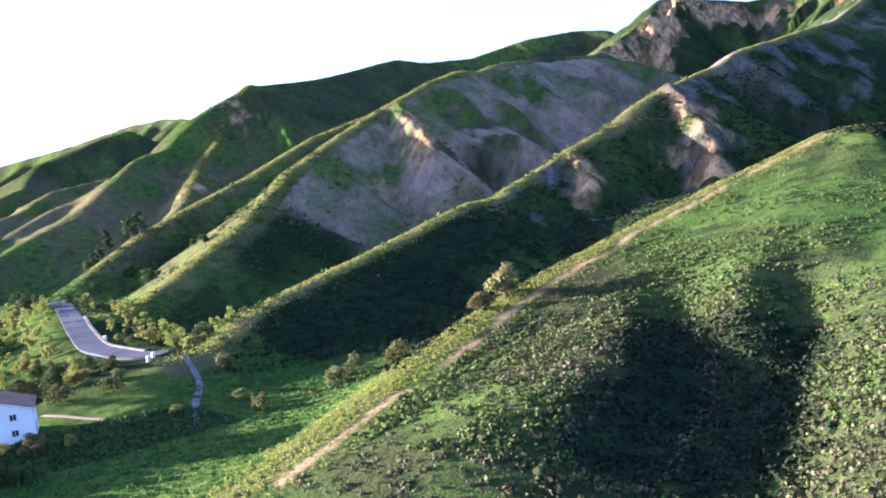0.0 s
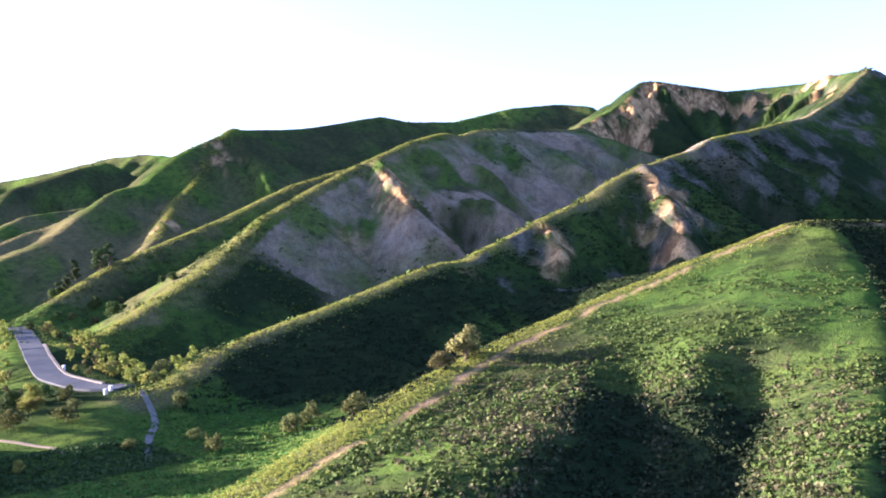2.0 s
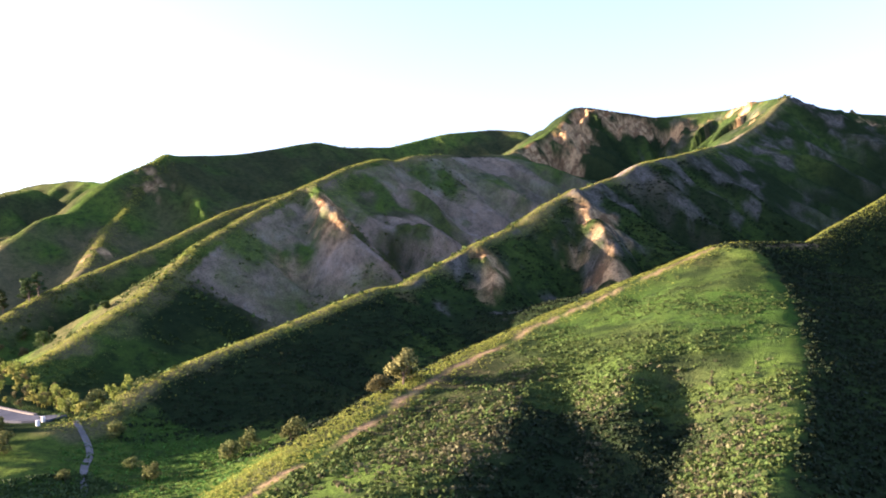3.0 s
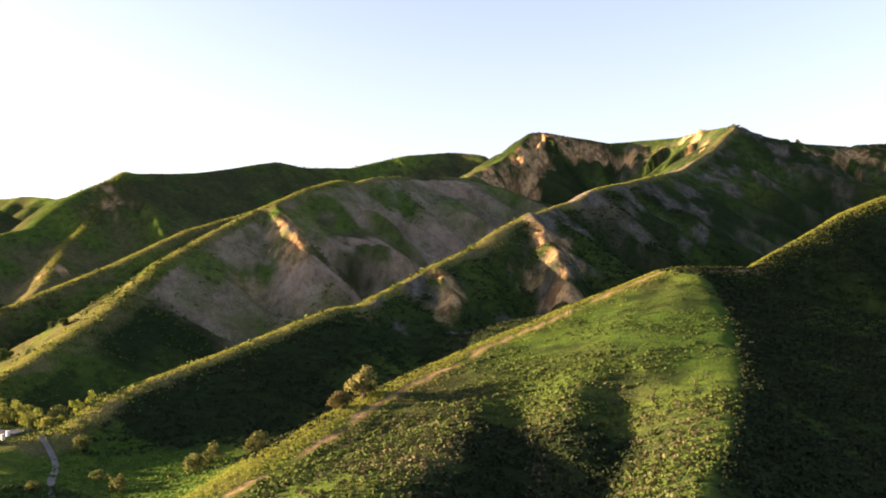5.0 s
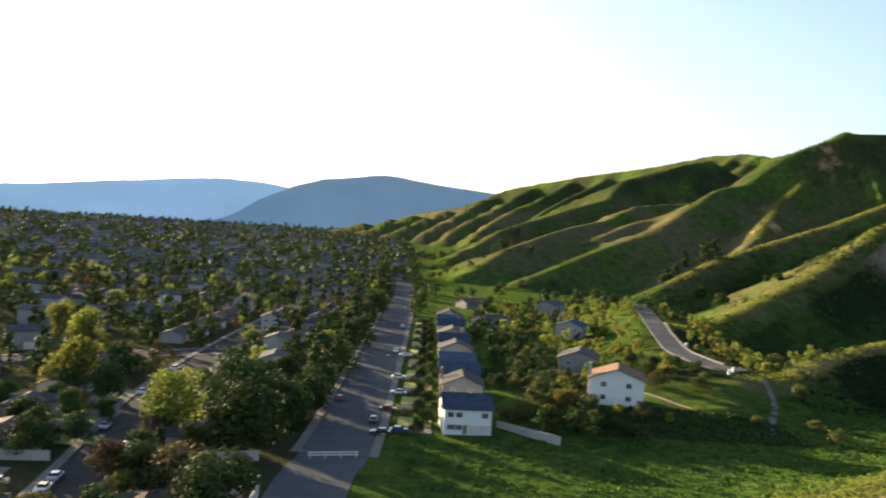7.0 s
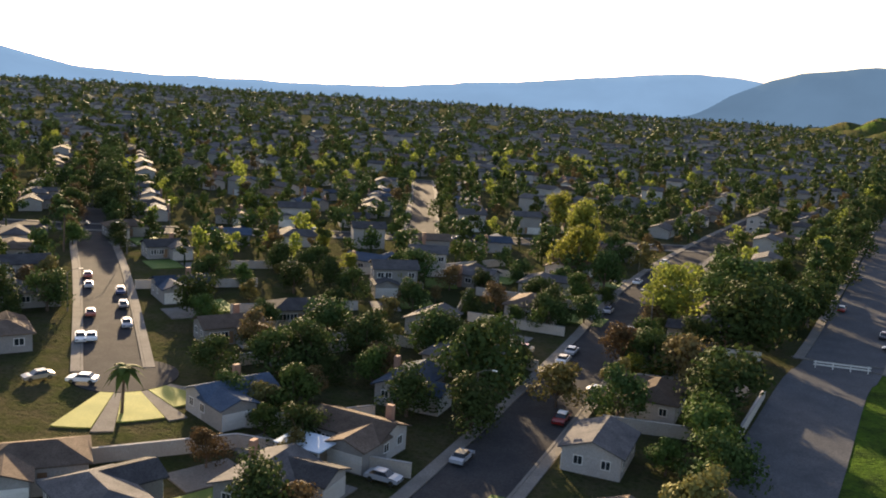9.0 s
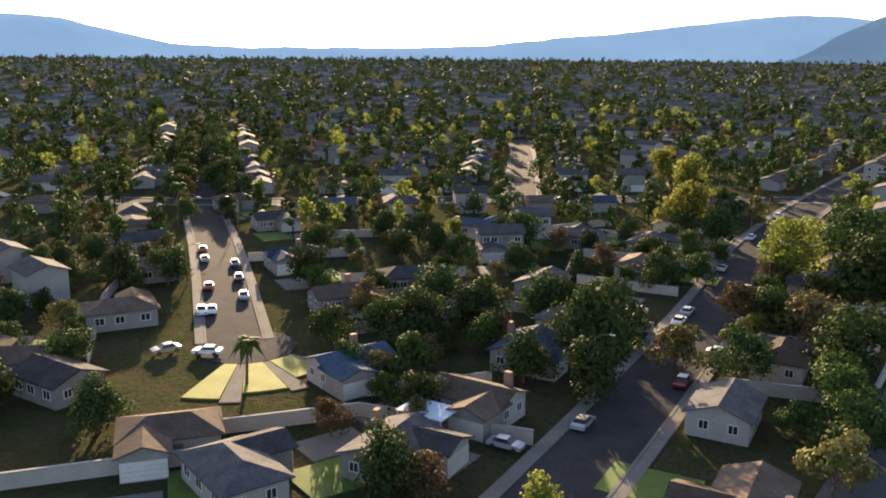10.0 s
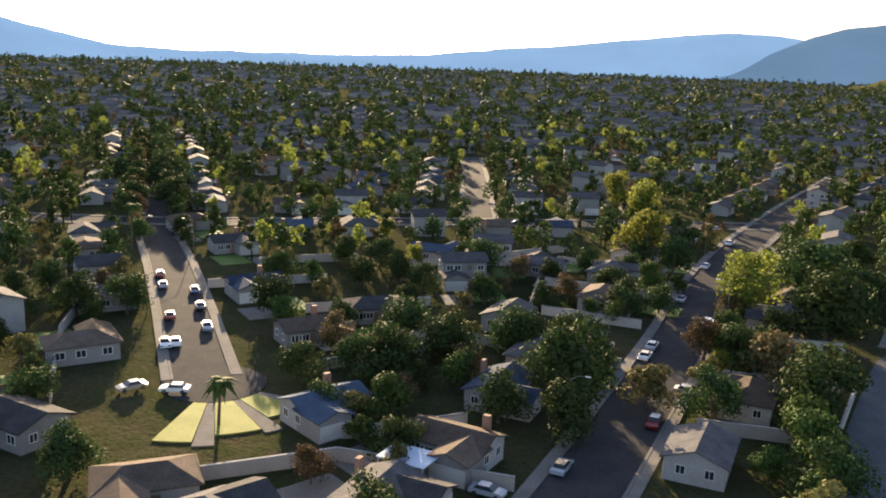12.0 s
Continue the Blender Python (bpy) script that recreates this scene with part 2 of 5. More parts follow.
WASHES += [([(263, 316, 0), (269, 286, 0), (262, 256, 0)], 4, 9), ([(338, 330, 0), (337, 295, 0), (317, 266, 0)], 6, 10), ([(408, 346, 0), (402, 304, 0), (377, 265, 0)], 7, 12), ([(218, 297, 0), (229, 272, 0)], 3, 8), ([(275, 169, 0), (270, 147, 0)], 5, 8), ([(355, 164, 0), (344, 136, 0)], 6, 10), ([(205, 179, 0), (201, 158, 0)], 3, 8)]


def heights(x, y):
    x, y = np.asarray(x, float), np.asarray(y, float)
    warp = 14 * fractal(x / 90, y / 90, 3), 14 * fractal(x / 90 + 9, y / 90 + 4, 5)
    total, k = np.ones_like(x), 2.5
    top, crest = np.full_like(x, -99.0), np.zeros_like(x)
    ds, zs, ss, rs = polyline(x, y, RIGHT_SPUR)
    south = np.clip(ss * ds / 14, 0, 1) * (x > 60)
    for pts, sl, sr, rd, flat in HILLS:
        d, zc, side, run = polyline(x, y, pts)
        wide = 64 if pts is FAR_LEFT or pts is GREEN else 26
        flute = (0.22 if wide > 26 else 0.45) * fractal(run / wide, d / 220, 11, 2) + 0.30 * fractal(run / 9, d / 60, 13, 2)
        wig = np.clip(1 + (2.0 if pts is CLIFF else 1.2) * flute * np.clip(d / 18, 0, 1), 0.55, 2.2)
        right = np.clip(zc / 50, 0.42, 0.75) if pts is MIDDLE else 0.22 + 0.75 * np.maximum(np.clip((x - 245) / 35, 0, 1), south) if pts is NEAR else sr
        slope = np.where(side > 0, sl, right) * wig
        d = np.maximum(d - flat, 0)
        h = zc - slope * (np.sqrt(d * d + rd * rd) - rd)
        crest = np.where(h > top, d, crest)
        top = np.maximum(top, h)
        total = total + np.exp(np.clip(h, -60, 600) / k) * (h > -40)
    h = k * np.log(total)
    for pts, depth, width in WASHES:
        d, zc, side, run = polyline(x + 0.6 * warp[0], y + 0.6 * warp[1], pts)
        h = h - depth * (1 + 0.5 * fractal(run / 16, d / 40, 77, 3)) * np.exp(-(d / width) ** 2) * np.clip(h / 8, 0, 1)
    rough = np.clip(h / 12, 0, 1) * np.clip(crest / 14, 0.12, 1)
    gully = 1 - np.abs(fractal((x + warp[0]) / 42, (y + warp[1]) / 42, 71, 3)) * 2.2
    h = h - rough * np.clip(h / 60, 0.25, 1.3) * 2.6 * np.clip(gully, 0, 1) ** 2
    h = h + rough * (2.2 * fractal((x + warp[0]) / 30, (y + warp[1]) / 30, 21, 5))
    return h + 0.25 * fractal(x / 14, y / 14, 8) * np.clip((x - 0.2 * y + 20) / 30, 0, 1)


def ground_z(x, y):
    return float(heights(np.array([x]), np.array([y]))[0])


def lines(spans, limit, grow=0.05):
    """Grid lines: even within each span of (from, to, step), then wider and wider out to the limit."""
    core = [p for lo, hi, step in spans for p in np.arange(lo, hi, step)]
    out = {}
    for sign, p, s in ((1, core[-1], spans[-1][2]), (-1, core[0], spans[0][2])):
        side = []
        while abs(p) < limit:
            s = min(s * (1 + grow), 150)
            p += sign * s
            side.append(p)
        out[sign] = side
    return np.array(out[-1][::-1] + core + out[1])


def masks(x, y, h):
    dn, zn, sn, rn = polyline(x, y, NEAR)
    dm, zm, sm, rm = polyline(x, y, MIDDLE)
    ds, zs, ss, rs = polyline(x, y, SCAR)
    dc, zc, sc, rc = polyline(x, y, CLIFF)
    n = fractal(x / 35, y / 35, 31, 5)
    n2 = fractal(x / 9, y / 9, 37, 4)
    n3 = fractal(x / 4.5, y / 4.5, 39, 3)
    bare = ((ss < 0) & (ds < 190) & (sm > 0) & (rs < 440) & (zs - h > 3)) * np.clip((rs - 85 - 45 * n) / 30, 0, 1) * np.clip(0.85 + 1.1 * n, 0, 1) * np.clip(1.5 - 3.4 * fractal(x / 18, y / 18, 43, 4), 0.15, 1)
    bare = np.maximum(bare, ((sm < 0) & (dm < 45) & (rm > 170) & (rm < 330)) * np.clip(1.4 * n - 0.05, 0, 0.7))
    for cx, cy, rad in ((355, 320, 13), (352, 331, 8), (379, 298, 13), (337, 276, 10), (323, 284, 7), (300, 286, 5), (276, 300, 5), (424, 326, 9)):   # green patches left on the bare face
        bare = bare * np.clip(np.hypot(x - cx, y - cy) / rad - 0.5 + 1.6 * n2, 0.05, 1)
    rock = ((sc < 0) & (dc < 60) & (zc - h > 1)) * np.clip((27 + 26 * n + 14 * n2 - dc) / 6, 0, 1) * np.clip((330 - rc) / 20, 0, 1) * np.clip((rc < 165) + 0.15 + 3.2 * n2 + 1.5 * n, 0, 1)
    for cx, cy, r in ((400, 602, 8), (384, 592, 7), (300, 520, 8), (745, 118, 22), (600, 196, 8), (585, 200, 7), (566, 203, 6), (300, 159, 8), (294, 153, 8), (287, 146, 6), (278, 139, 6), (271, 134, 5), (245, 172, 5), (239, 165, 5), (233, 161, 4), (309, 319, 5), (304, 309, 6), (299, 299, 6), (295, 291, 5)):
        rock = np.maximum(rock, np.clip(1.1 - np.hypot(x - cx, y - cy) / r + 2.6 * n2 + 1.5 * n3, 0, 1))
    for cx, cy, r in ((266, 297, 9), (288, 291, 8), (198, 170, 4)):
        rock = np.maximum(rock, 0.35 * np.clip(1.3 - np.hypot(x - cx, y - cy) / r + 1.2 * n2, 0, 1))
    dt = polyline(x, y, TRAIL)[0]
    path = np.clip(2.1 - np.abs(dt - 0.8 * n) / 0.55, 0, 1) * np.clip(0.75 + 1.5 * n2, 0, 0.95)
    scrub = np.clip(0.0 + 1.8 * n + np.clip((14 - h) / 14, -0.6, 0.7), 0, 1) * (dn < 150) * (sn < 0) * (dn > 6) * np.clip((h - 1) / 5, 0, 1)
    scrub = np.maximum(scrub, np.clip(0.1 + 0.35 * (y > 430) + 1.5 * n, 0, 0.85) * np.clip((h - 5) / 8, 0, 1))
    da, za, sa, ra = polyline(x, y, [(*p, 0) for p in STREET_A])
    town = np.clip(((sa > 0) | (y < 40) & (x < 30)) * (h < 1.5) * 1.0 + (da > 250) * (h < 3) + (y > 1500) * (h < 3), 0, 1)
    dr, zr, sr, rr = polyline(x, y, RIGHT_SPUR)
    # dark growth, heaviest on faces turned from the sun, as painted shade
    brush_shade = ((sm < 0) & (dm > 4) & (sn > 0)) * np.clip(0.85 + 0.9 * n, 0, 1) * np.clip((h - 0.3) / 2, 0, 1) * (x > 98)
    brush_shade = np.maximum(brush_shade, ((sr > 0) & (sn < 0) & (dr > 2)) * np.clip(0.95 + 0.9 * n, 0, 1))
    brush_shade = np.maximum(brush_shade, ((ss < 0) & (rs >= 430) & (sm > 0)) * np.clip(0.8 + 1.2 * n, 0, 1))
    # gully darkness painted along the washes
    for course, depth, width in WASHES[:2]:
        brush_shade = np.maximum(brush_shade, np.clip(1.7 - polyline(x, y, course)[0] / width + 1.2 * n2, 0, 1) * (sn < 0) * np.clip((122 - x) / 10, 0, 1))
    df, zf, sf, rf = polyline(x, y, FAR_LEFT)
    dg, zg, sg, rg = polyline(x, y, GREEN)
    brush_shade = np.maximum(brush_shade, ((sg < 0) & (dg > 7) & (dg < 190) & (y > 420)) * np.clip(0.2 + 0.9 * n, 0, 0.8))
    brush_shade = np.maximum(brush_shade, ((sf < 0) & (df < 330) & (df > 6) & (y > 760) & (h > 3)) * np.clip(0.4 + 0.9 * n, 0, 0.8))
    brush_shade = np.maximum(brush_shade, ((sn < 0) & (rn > 212) & (dn > 7)) * np.clip(0.75 + 0.9 * n, 0, 1))
    brush_shade = np.maximum(brush_shade, ((sc < 0) & (dc > 20) & (dc < 170) & (sm > 0)) * np.clip(0.7 + 1.2 * n, 0, 1))
    brush_shade = np.maximum(brush_shade, np.clip(2.6 * n2 + 1.8 * n - 0.35, 0, 0.75) * np.clip((h - 4) / 6, 0, 1) * np.clip(np.minimum(np.minimum(dn, dm), ds) / 10 - 0.5, 0, 1))
    brush_shade = np.maximum(brush_shade, ((ss < 0) & (rs < 120) & (ds > 10) & (sm > 0)) * np.clip(0.5 + 1.2 * n, 0, 1))
    # dry grass on the crests, on the sunny side of the bare hill and on the low fingers up the valley; its gold paints
    # sunlight along the crests
    db, zb, sb, rb = polyline(x, y, BEHIND)
    dry_sunlit = np.maximum(np.clip(1.3 - dm / 5 + 1.2 * n2, 0, 0.85), np.clip(1.2 - ds / 9 + 1.4 * n2, 0, 0.9) * (h > 10))
    dry_sunlit = np.maximum(dry_sunlit, np.clip(1.0 - dn / 3.5 + 1.2 * n2, 0, 0.6))
    dry_sunlit = np.maximum(dry_sunlit, ((ss > 0) & (ds < 60) & (h > 8)) * np.clip(0.35 + 1.6 * n + n2, 0, 0.8))
    dry_sunlit = np.maximum(dry_sunlit, np.clip(1.2 - db / 10 + 1.4 * n2, 0, 0.85))
    dry_sunlit = np.maximum(dry_sunlit, (y > 430) * np.clip((h - 4) / 8, 0, 1) * np.clip((95 - h) / 30, 0.15, 1) * np.clip(0.45 + 1.4 * n, 0, 0.75)) * (1 - 0.6 * brush_shade * (y < 430))
    # broken grey crags on the shaded face of the middle ridge and below the peak
    broken = 3.4 * fractal(x / 10, y / 13, 47, 4)
    crag = ((sm < 0) & (sn > 0) & (dm > 2) & (dm < 42) & (x > 205)) * np.clip(broken - 0.12 + np.clip((26 - dm) / 80, -0.3, 0.3), 0, 0.9) * np.clip((h - 3) / 5, 0, 1)
    crag = np.maximum(crag, ((x > 430) & (y < 330) & (sc < 0) & (np.minimum(dm, dc) > 6) & (sn > 0)) * np.clip(broken - 0.1, 0, 1) * 0.45)
    return {"dry_sunlit": dry_sunlit, "crag": crag, "town": town, "brush_shade": brush_shade, "bare": bare, "rock": rock, "path": path, "scrub": scrub}


def ground_sheet():
    gx, gy = lines([(46, 340, 1.7), (340, 600, 4.0), (600, 780, 2.2), (780, 850, 5.0)], 3900), lines([(6, 385, 1.7), (385, 680, 5.0), (680, 1300, 10.0)], 3900)
    x, y = np.meshgrid(gx, gy)
    h = heights(x, y)
    kept = masks(x, y, h)
    h = h + kept["crag"] * 3.2 * fractal(x / 8, y / 8, 67, 4) + kept["rock"] * (5.5 * fractal(x / 11, y / 11, 61, 5) - 1) * np.clip(x / 300, 0.4, 2)
    nx, ny = len(gx), len(gy)
    idx = np.arange(nx * ny).reshape(ny, nx)
    quads = np.stack([idx[:-1, :-1], idx[:-1, 1:], idx[1:, 1:], idx[1:, :-1]], -1).reshape(-1, 4)
    me = bpy.data.meshes.new("ground")
    me.from_pydata(np.stack([x.ravel(), y.ravel(), h.ravel()], 1).tolist(), [], quads.tolist())
    for key, v in kept.items():
        me.attributes.new(key, "FLOAT", "POINT").data.foreach_set("value", v.ravel().astype(np.float32))
    me.shade_smooth()
    me.materials.append(M_HILL)
    return tagged(new("ground", me), "green and brown scrub hills falling to a flat valley floor", "ground", kind="structure")


ground_sheet()


def mountains(name, crest_az, crest_z, near, mat, label, seed):
    """A pale range across the valley, by the azimuth (left of +y) and height of its crest."""
    az = np.linspace(crest_az[0], crest_az[-1], 3 * int(crest_az[-1] - crest_az[0]) + 1)
    crest = np.interp(az, crest_az, crest_z)
    crest = np.maximum(crest + 7 * fractal(az / 2.0, az * 0, seed, 5), 1)
    verts, faces = [], []
    for a, c in zip(np.radians(az), crest):
        for r, z in ((near, -5), (near + 150, c * 0.4), (near + 280, c * 0.75), (near + 400, c), (near + 520, c * 0.5)):
            r2 = r + 60 * float(fractal(np.array([a * 40]), np.array([r / 300.0]), 57)[0])
            verts.append((-math.sin(a) * r2, math.cos(a) * r2, z))
    for i in range(len(az) - 1):
        for j in range(4):
            faces.append((i * 5 + j, i * 5 + j + 1, i * 5 + j + 6, i * 5 + j + 5))
    me = bpy.data.meshes.new(name)
    me.from_pydata(verts, [], faces)
    me.shade_smooth()
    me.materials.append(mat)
    tagged(new(name, me), label, "backdrop", kind="structure")


mountains("backdrop", [-60, -25, -16, -10.5, -7, -5, -3, -1.2, 1.5, 4], [105, 130, 167, 203, 224, 208, 190, 158, 80, 2], 3150, M_FAR, "mountain range across the valley, its haze a glowing blue colour", 51)
mountains("backdrop", [-20, -5, -1.2, 1, 3.6, 6.5, 10, 13.6, 18, 22, 28, 37, 41, 44, 47, 60, 110], [104, 136, 157, 173, 179, 160, 138, 110, 80, 57, 43, 41, 57, 96, 148, 184, 200], 3350, M_PALE, "paler farther mountain range, its haze a glowing pale colour", 53)


# ---- building blocks ----
def part(name, me, mat, parent, label=""):
    """One mesh object under a thing or a part; me is a mesh or a bmesh."""
    if isinstance(me, bmesh.types.BMesh):
        data = bpy.data.meshes.new(name)
        me.to_mesh(data)
        me.free()
    else:
        data = me
    if mat is not None and not data.materials:
        data.materials.append(mat)
    ob = new(name, data)
    ob.parent = parent
    return tagged(ob, label) if label else ob


def box(bm, x0, x1, y0, y1, z0, z1):
    v = [bm.verts.new((x, y, z)) for z in (z0, z1) for x, y in ((x0, y0), (x1, y0), (x1, y1), (x0, y1))]
    for f in ((3, 2, 1, 0), (4, 5, 6, 7), (0, 1, 5, 4), (1, 2, 6, 5), (2, 3, 7, 6), (3, 0, 4, 7)):
        bm.faces.new([v[i] for i in f])


def bevelled_box(x0, x1, y0, y1, z0, z1, r=0.03):
    bm = bmesh.new()
    box(bm, x0, x1, y0, y1, z0, z1)
    bmesh.ops.bevel(bm, geom=bm.edges[:], offset=r, segments=1, affect="EDGES")
    return bm


def tube(bm, p, q, r0, r1, sides=7):
    p, q = Vector(p), Vector(q)
    rot = (q - p).to_track_quat("Z", "Y").to_matrix()
    rings = []
    for c, r in ((p, r0), (q, r1)):
        rings.append([bm.verts.new(c + rot @ Vector((r * math.cos(a), r * math.sin(a), 0))) for a in (2 * math.pi * k / sides for k in range(sides))])
    for k in range(sides):
        bm.faces.new((rings[0][k], rings[0][(k + 1) % sides], rings[1][(k + 1) % sides], rings[1][k]))
    bm.faces.new(rings[1])
    bm.faces.new(rings[0][::-1])


def leaf_material(name, dark, light, vary=0.25, island=False, thin=0.13):
    m = bpy.data.materials.new(name)
    m.use_nodes = True
    nt = m.node_tree
    b = nt.nodes["Principled BSDF"]
    b.inputs["Roughness"].default_value, b.inputs["Specular IOR Level"].default_value = 0.8, 0.04
    n = noise_tex(nt, 1.1, 3)
    c = mix(nt, ramp(nt, n, 0.3, 0.7), dark, light)
    hsv = nt.nodes.new("ShaderNodeHueSaturation")
    if island:
        rnd = nt.nodes.new("ShaderNodeNewGeometry").outputs["Random Per Island"]
    else:
        rnd = nt.nodes.new("ShaderNodeObjectInfo").outputs["Random"]
    for lo, hi, slot in ((1 - vary, 1 + vary, "Value"), (0.485, 0.515, "Hue")):
        mr = nt.nodes.new("ShaderNodeMapRange")
        mr.inputs[3].default_value, mr.inputs[4].default_value = lo, hi
        nt.links.new(rnd, mr.inputs[0])
        nt.links.new(mr.outputs[0], hsv.inputs[slot])
    nt.links.new(c, hsv.inputs["Color"])
    nt.links.new(hsv.outputs[0], b.inputs["Base Color"])
    tr = nt.nodes.new("ShaderNodeBsdfTranslucent")
    nt.links.new(hsv.outputs[0], tr.inputs["Color"])
    mx = nt.nodes.new("ShaderNodeMixShader")
    mx.inputs[0].default_value = thin
    nt.links.new(b.outputs[0], mx.inputs[1])
    nt.links.new(tr.outputs[0], mx.inputs[2])
    nt.links.new(mx.outputs[0], nt.nodes["Material Output"].inputs["Surface"])
    return m


def roof_material(name, dark, light):
    m, nt, b = material(name, 0.95)
    b.inputs["Specular IOR Level"].default_value = 0.03
    geo = nt.nodes.new("ShaderNodeTexCoord").outputs["Object"]
    n1, n2 = noise_tex(nt, 0.5, 4), noise_tex(nt, 5, 3, 0.6, geo)
    c = mix(nt, ramp(nt, n1, 0.3, 0.7), dark, light)
    c = mix(nt, ramp(nt, n2, 0.45, 0.8), c, tuple(v * 0.6 for v in dark))
    info = nt.nodes.new("ShaderNodeObjectInfo")
    hsv = nt.nodes.new("ShaderNodeHueSaturation")
    mr = nt.nodes.new("ShaderNodeMapRange")
    mr.inputs[3].default_value, mr.inputs[4].default_value = 0.65, 1.35
    nt.links.new(info.outputs["Random"], mr.inputs[0])
    nt.links.new(mr.outputs[0], hsv.inputs["Value"])
    nt.links.new(c, hsv.inputs["Color"])
    nt.links.new(hsv.outputs[0], b.inputs["Base Color"])
    wave = node(nt, "ShaderNodeTexWave", Scale=7.0, Distortion=1.5)
    wave.bands_direction = "Z"
    nt.links.new(geo, wave.inputs["Vector"])
    bump(nt, b, wave.outputs["Fac"], 0.35, 0.03)
    return m


def gloss(name, col, rough, metal=0.0, vary=False):
    m, nt, b = material(name, rough, metal)
    b.inputs["Base Color"].default_value = (*col, 1)
    if vary:
        info = nt.nodes.new("ShaderNodeObjectInfo")
        cr = nt.nodes.new("ShaderNodeValToRGB")
        cr.color_ramp.interpolation = "CONSTANT"
        cols = [(0.0, (0.75, 0.75, 0.74)), (0.22, (0.30, 0.32, 0.35)), (0.45, (0.03, 0.03, 0.035)), (0.68, (0.2, 0.02, 0.02)), (0.8, (0.03, 0.06, 0.15)), (0.9, (0.4, 0.34, 0.25))]
        while len(cr.color_ramp.elements) < len(cols):
            cr.color_ramp.elements.new(1.0)
        for e, (p, c) in zip(cr.color_ramp.elements, cols):
            e.position, e.color = p, (*c, 1)
        nt.links.new(info.outputs["Random"], cr.inputs[0])
        nt.links.new(cr.outputs[0], b.inputs["Base Color"])
    return m


M_ASPHALT = plain("asphalt", (0.04, 0.04, 0.043), (0.07, 0.069, 0.068), 0.6, 0.95, 0, 0.01, 0.0, 0.014)
M_WORN = plain("worn_street_asphalt", (0.085, 0.088, 0.095), (0.125, 0.128, 0.134), 0.6, 1.0, 0, 0.01, 0.0, 0.0)
M_CONCRETE = plain("concrete", (0.15, 0.143, 0.13), (0.22, 0.21, 0.195), 0.7, 1.0, 0, 0.01, 0.0, 0.03)
M_WEATHERED = plain("weathered_concrete", (0.13, 0.12, 0.105), (0.21, 0.195, 0.175), 0.9, 1.0, 0, 0.02, 0.0, 0.02)
M_STUCCO = plain("stucco", (0.30, 0.285, 0.265), (0.38, 0.36, 0.34), 1.0, 1.0, 0, 0.01, 0.3, 0.03)
M_WHITE = plain("white_stucco", (0.72, 0.71, 0.67), (0.80, 0.79, 0.75), 1.0, 0.9, 0, 0.01)
M_BLOCK = plain("block_wall", (0.40, 0.36, 0.31), (0.50, 0.46, 0.40), 1.2, 0.9, 0, 0.02, 0.15)
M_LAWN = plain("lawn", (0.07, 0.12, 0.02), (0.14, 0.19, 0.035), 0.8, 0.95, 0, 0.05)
# bright copy of the lawn with sunlight put into its yellow
M_SUNLAWN = plain("sun_toned_lawn", (0.20, 0.22, 0.045), (0.30, 0.31, 0.07), 0.8, 0.95, 0, 0.05)
M_ROOF_GREY = roof_material("grey_shingles", (0.058, 0.058, 0.062), (0.105, 0.102, 0.104))
M_ROOF_BROWN = roof_material("brown_shingles", (0.075, 0.058, 0.047), (0.125, 0.098, 0.078))
M_ROOF_TILE = roof_material("clay_tiles", (0.125, 0.08, 0.055), (0.195, 0.125, 0.085))
M_ROOF_BLUE = roof_material("blue_grey_shingles", (0.04, 0.057, 0.09), (0.068, 0.09, 0.125))
M_TRIM = plain("painted_trim", (0.62, 0.60, 0.56), (0.72, 0.70, 0.66), 2, 0.6, 0, 0.003)
M_GLASS = gloss("window_glass", (0.02, 0.025, 0.03), 0.06)
M_DOOR = plain("painted_door", (0.20, 0.12, 0.07), (0.28, 0.18, 0.10), 2, 0.5, 0, 0.003, 0.3)
M_GARAGE = plain("garage_paint", (0.55, 0.53, 0.48), (0.66, 0.64, 0.60), 2, 0.5, 0, 0.003, 0.15)
M_BRICK = plain("chimney_brick", (0.28, 0.15, 0.10), (0.38, 0.24, 0.17), 3, 0.9, 0, 0.01)
M_BARK = plain("bark", (0.09, 0.065, 0.045), (0.16, 0.12, 0.09), 3, 0.95, 0, 0.03)
M_PAINT = gloss("car_paint", (0.5, 0.5, 0.5), 0.22, 0.0, True)
M_TYRE = plain("rubber", (0.02, 0.02, 0.02), (0.03, 0.03, 0.03), 4, 0.8, 0, 0.003)
M_CHROME = gloss("steel", (0.6, 0.6, 0.62), 0.25, 1.0)
M_GREEN = leaf_material("green_leaves", (0.034, 0.056, 0.014), (0.07, 0.098, 0.024))
M_DARK = leaf_material("dark_leaves", (0.028, 0.045, 0.014), (0.055, 0.08, 0.024))
M_YELLOW = leaf_material("yellow_green_leaves", (0.12, 0.145, 0.024), (0.215, 0.225, 0.04), 0.15, False, 0.35)
M_OLIVE = leaf_material("olive_leaves", (0.088, 0.088, 0.03), (0.155, 0.135, 0.046))
M_GOLD = leaf_material("golden_leaves", (0.13, 0.126, 0.028), (0.23, 0.21, 0.044), 0.3, False, 0.3)
M_BUSH = leaf_material("hill_bush_leaves", (0.062, 0.078, 0.022), (0.125, 0.13, 0.038), 0.3, False, 0.2)
M_RUST = leaf_material("rusty_leaves", (0.075, 0.056, 0.028), (0.135, 0.098, 0.04))
M_SCRUB = leaf_material("scrub_leaves", (0.034, 0.060, 0.013), (0.076, 0.096, 0.024), 0.38, True)
M_SAGE = leaf_material("sage_leaves", (0.042, 0.047, 0.021), (0.10, 0.093, 0.045), 0.45, True)
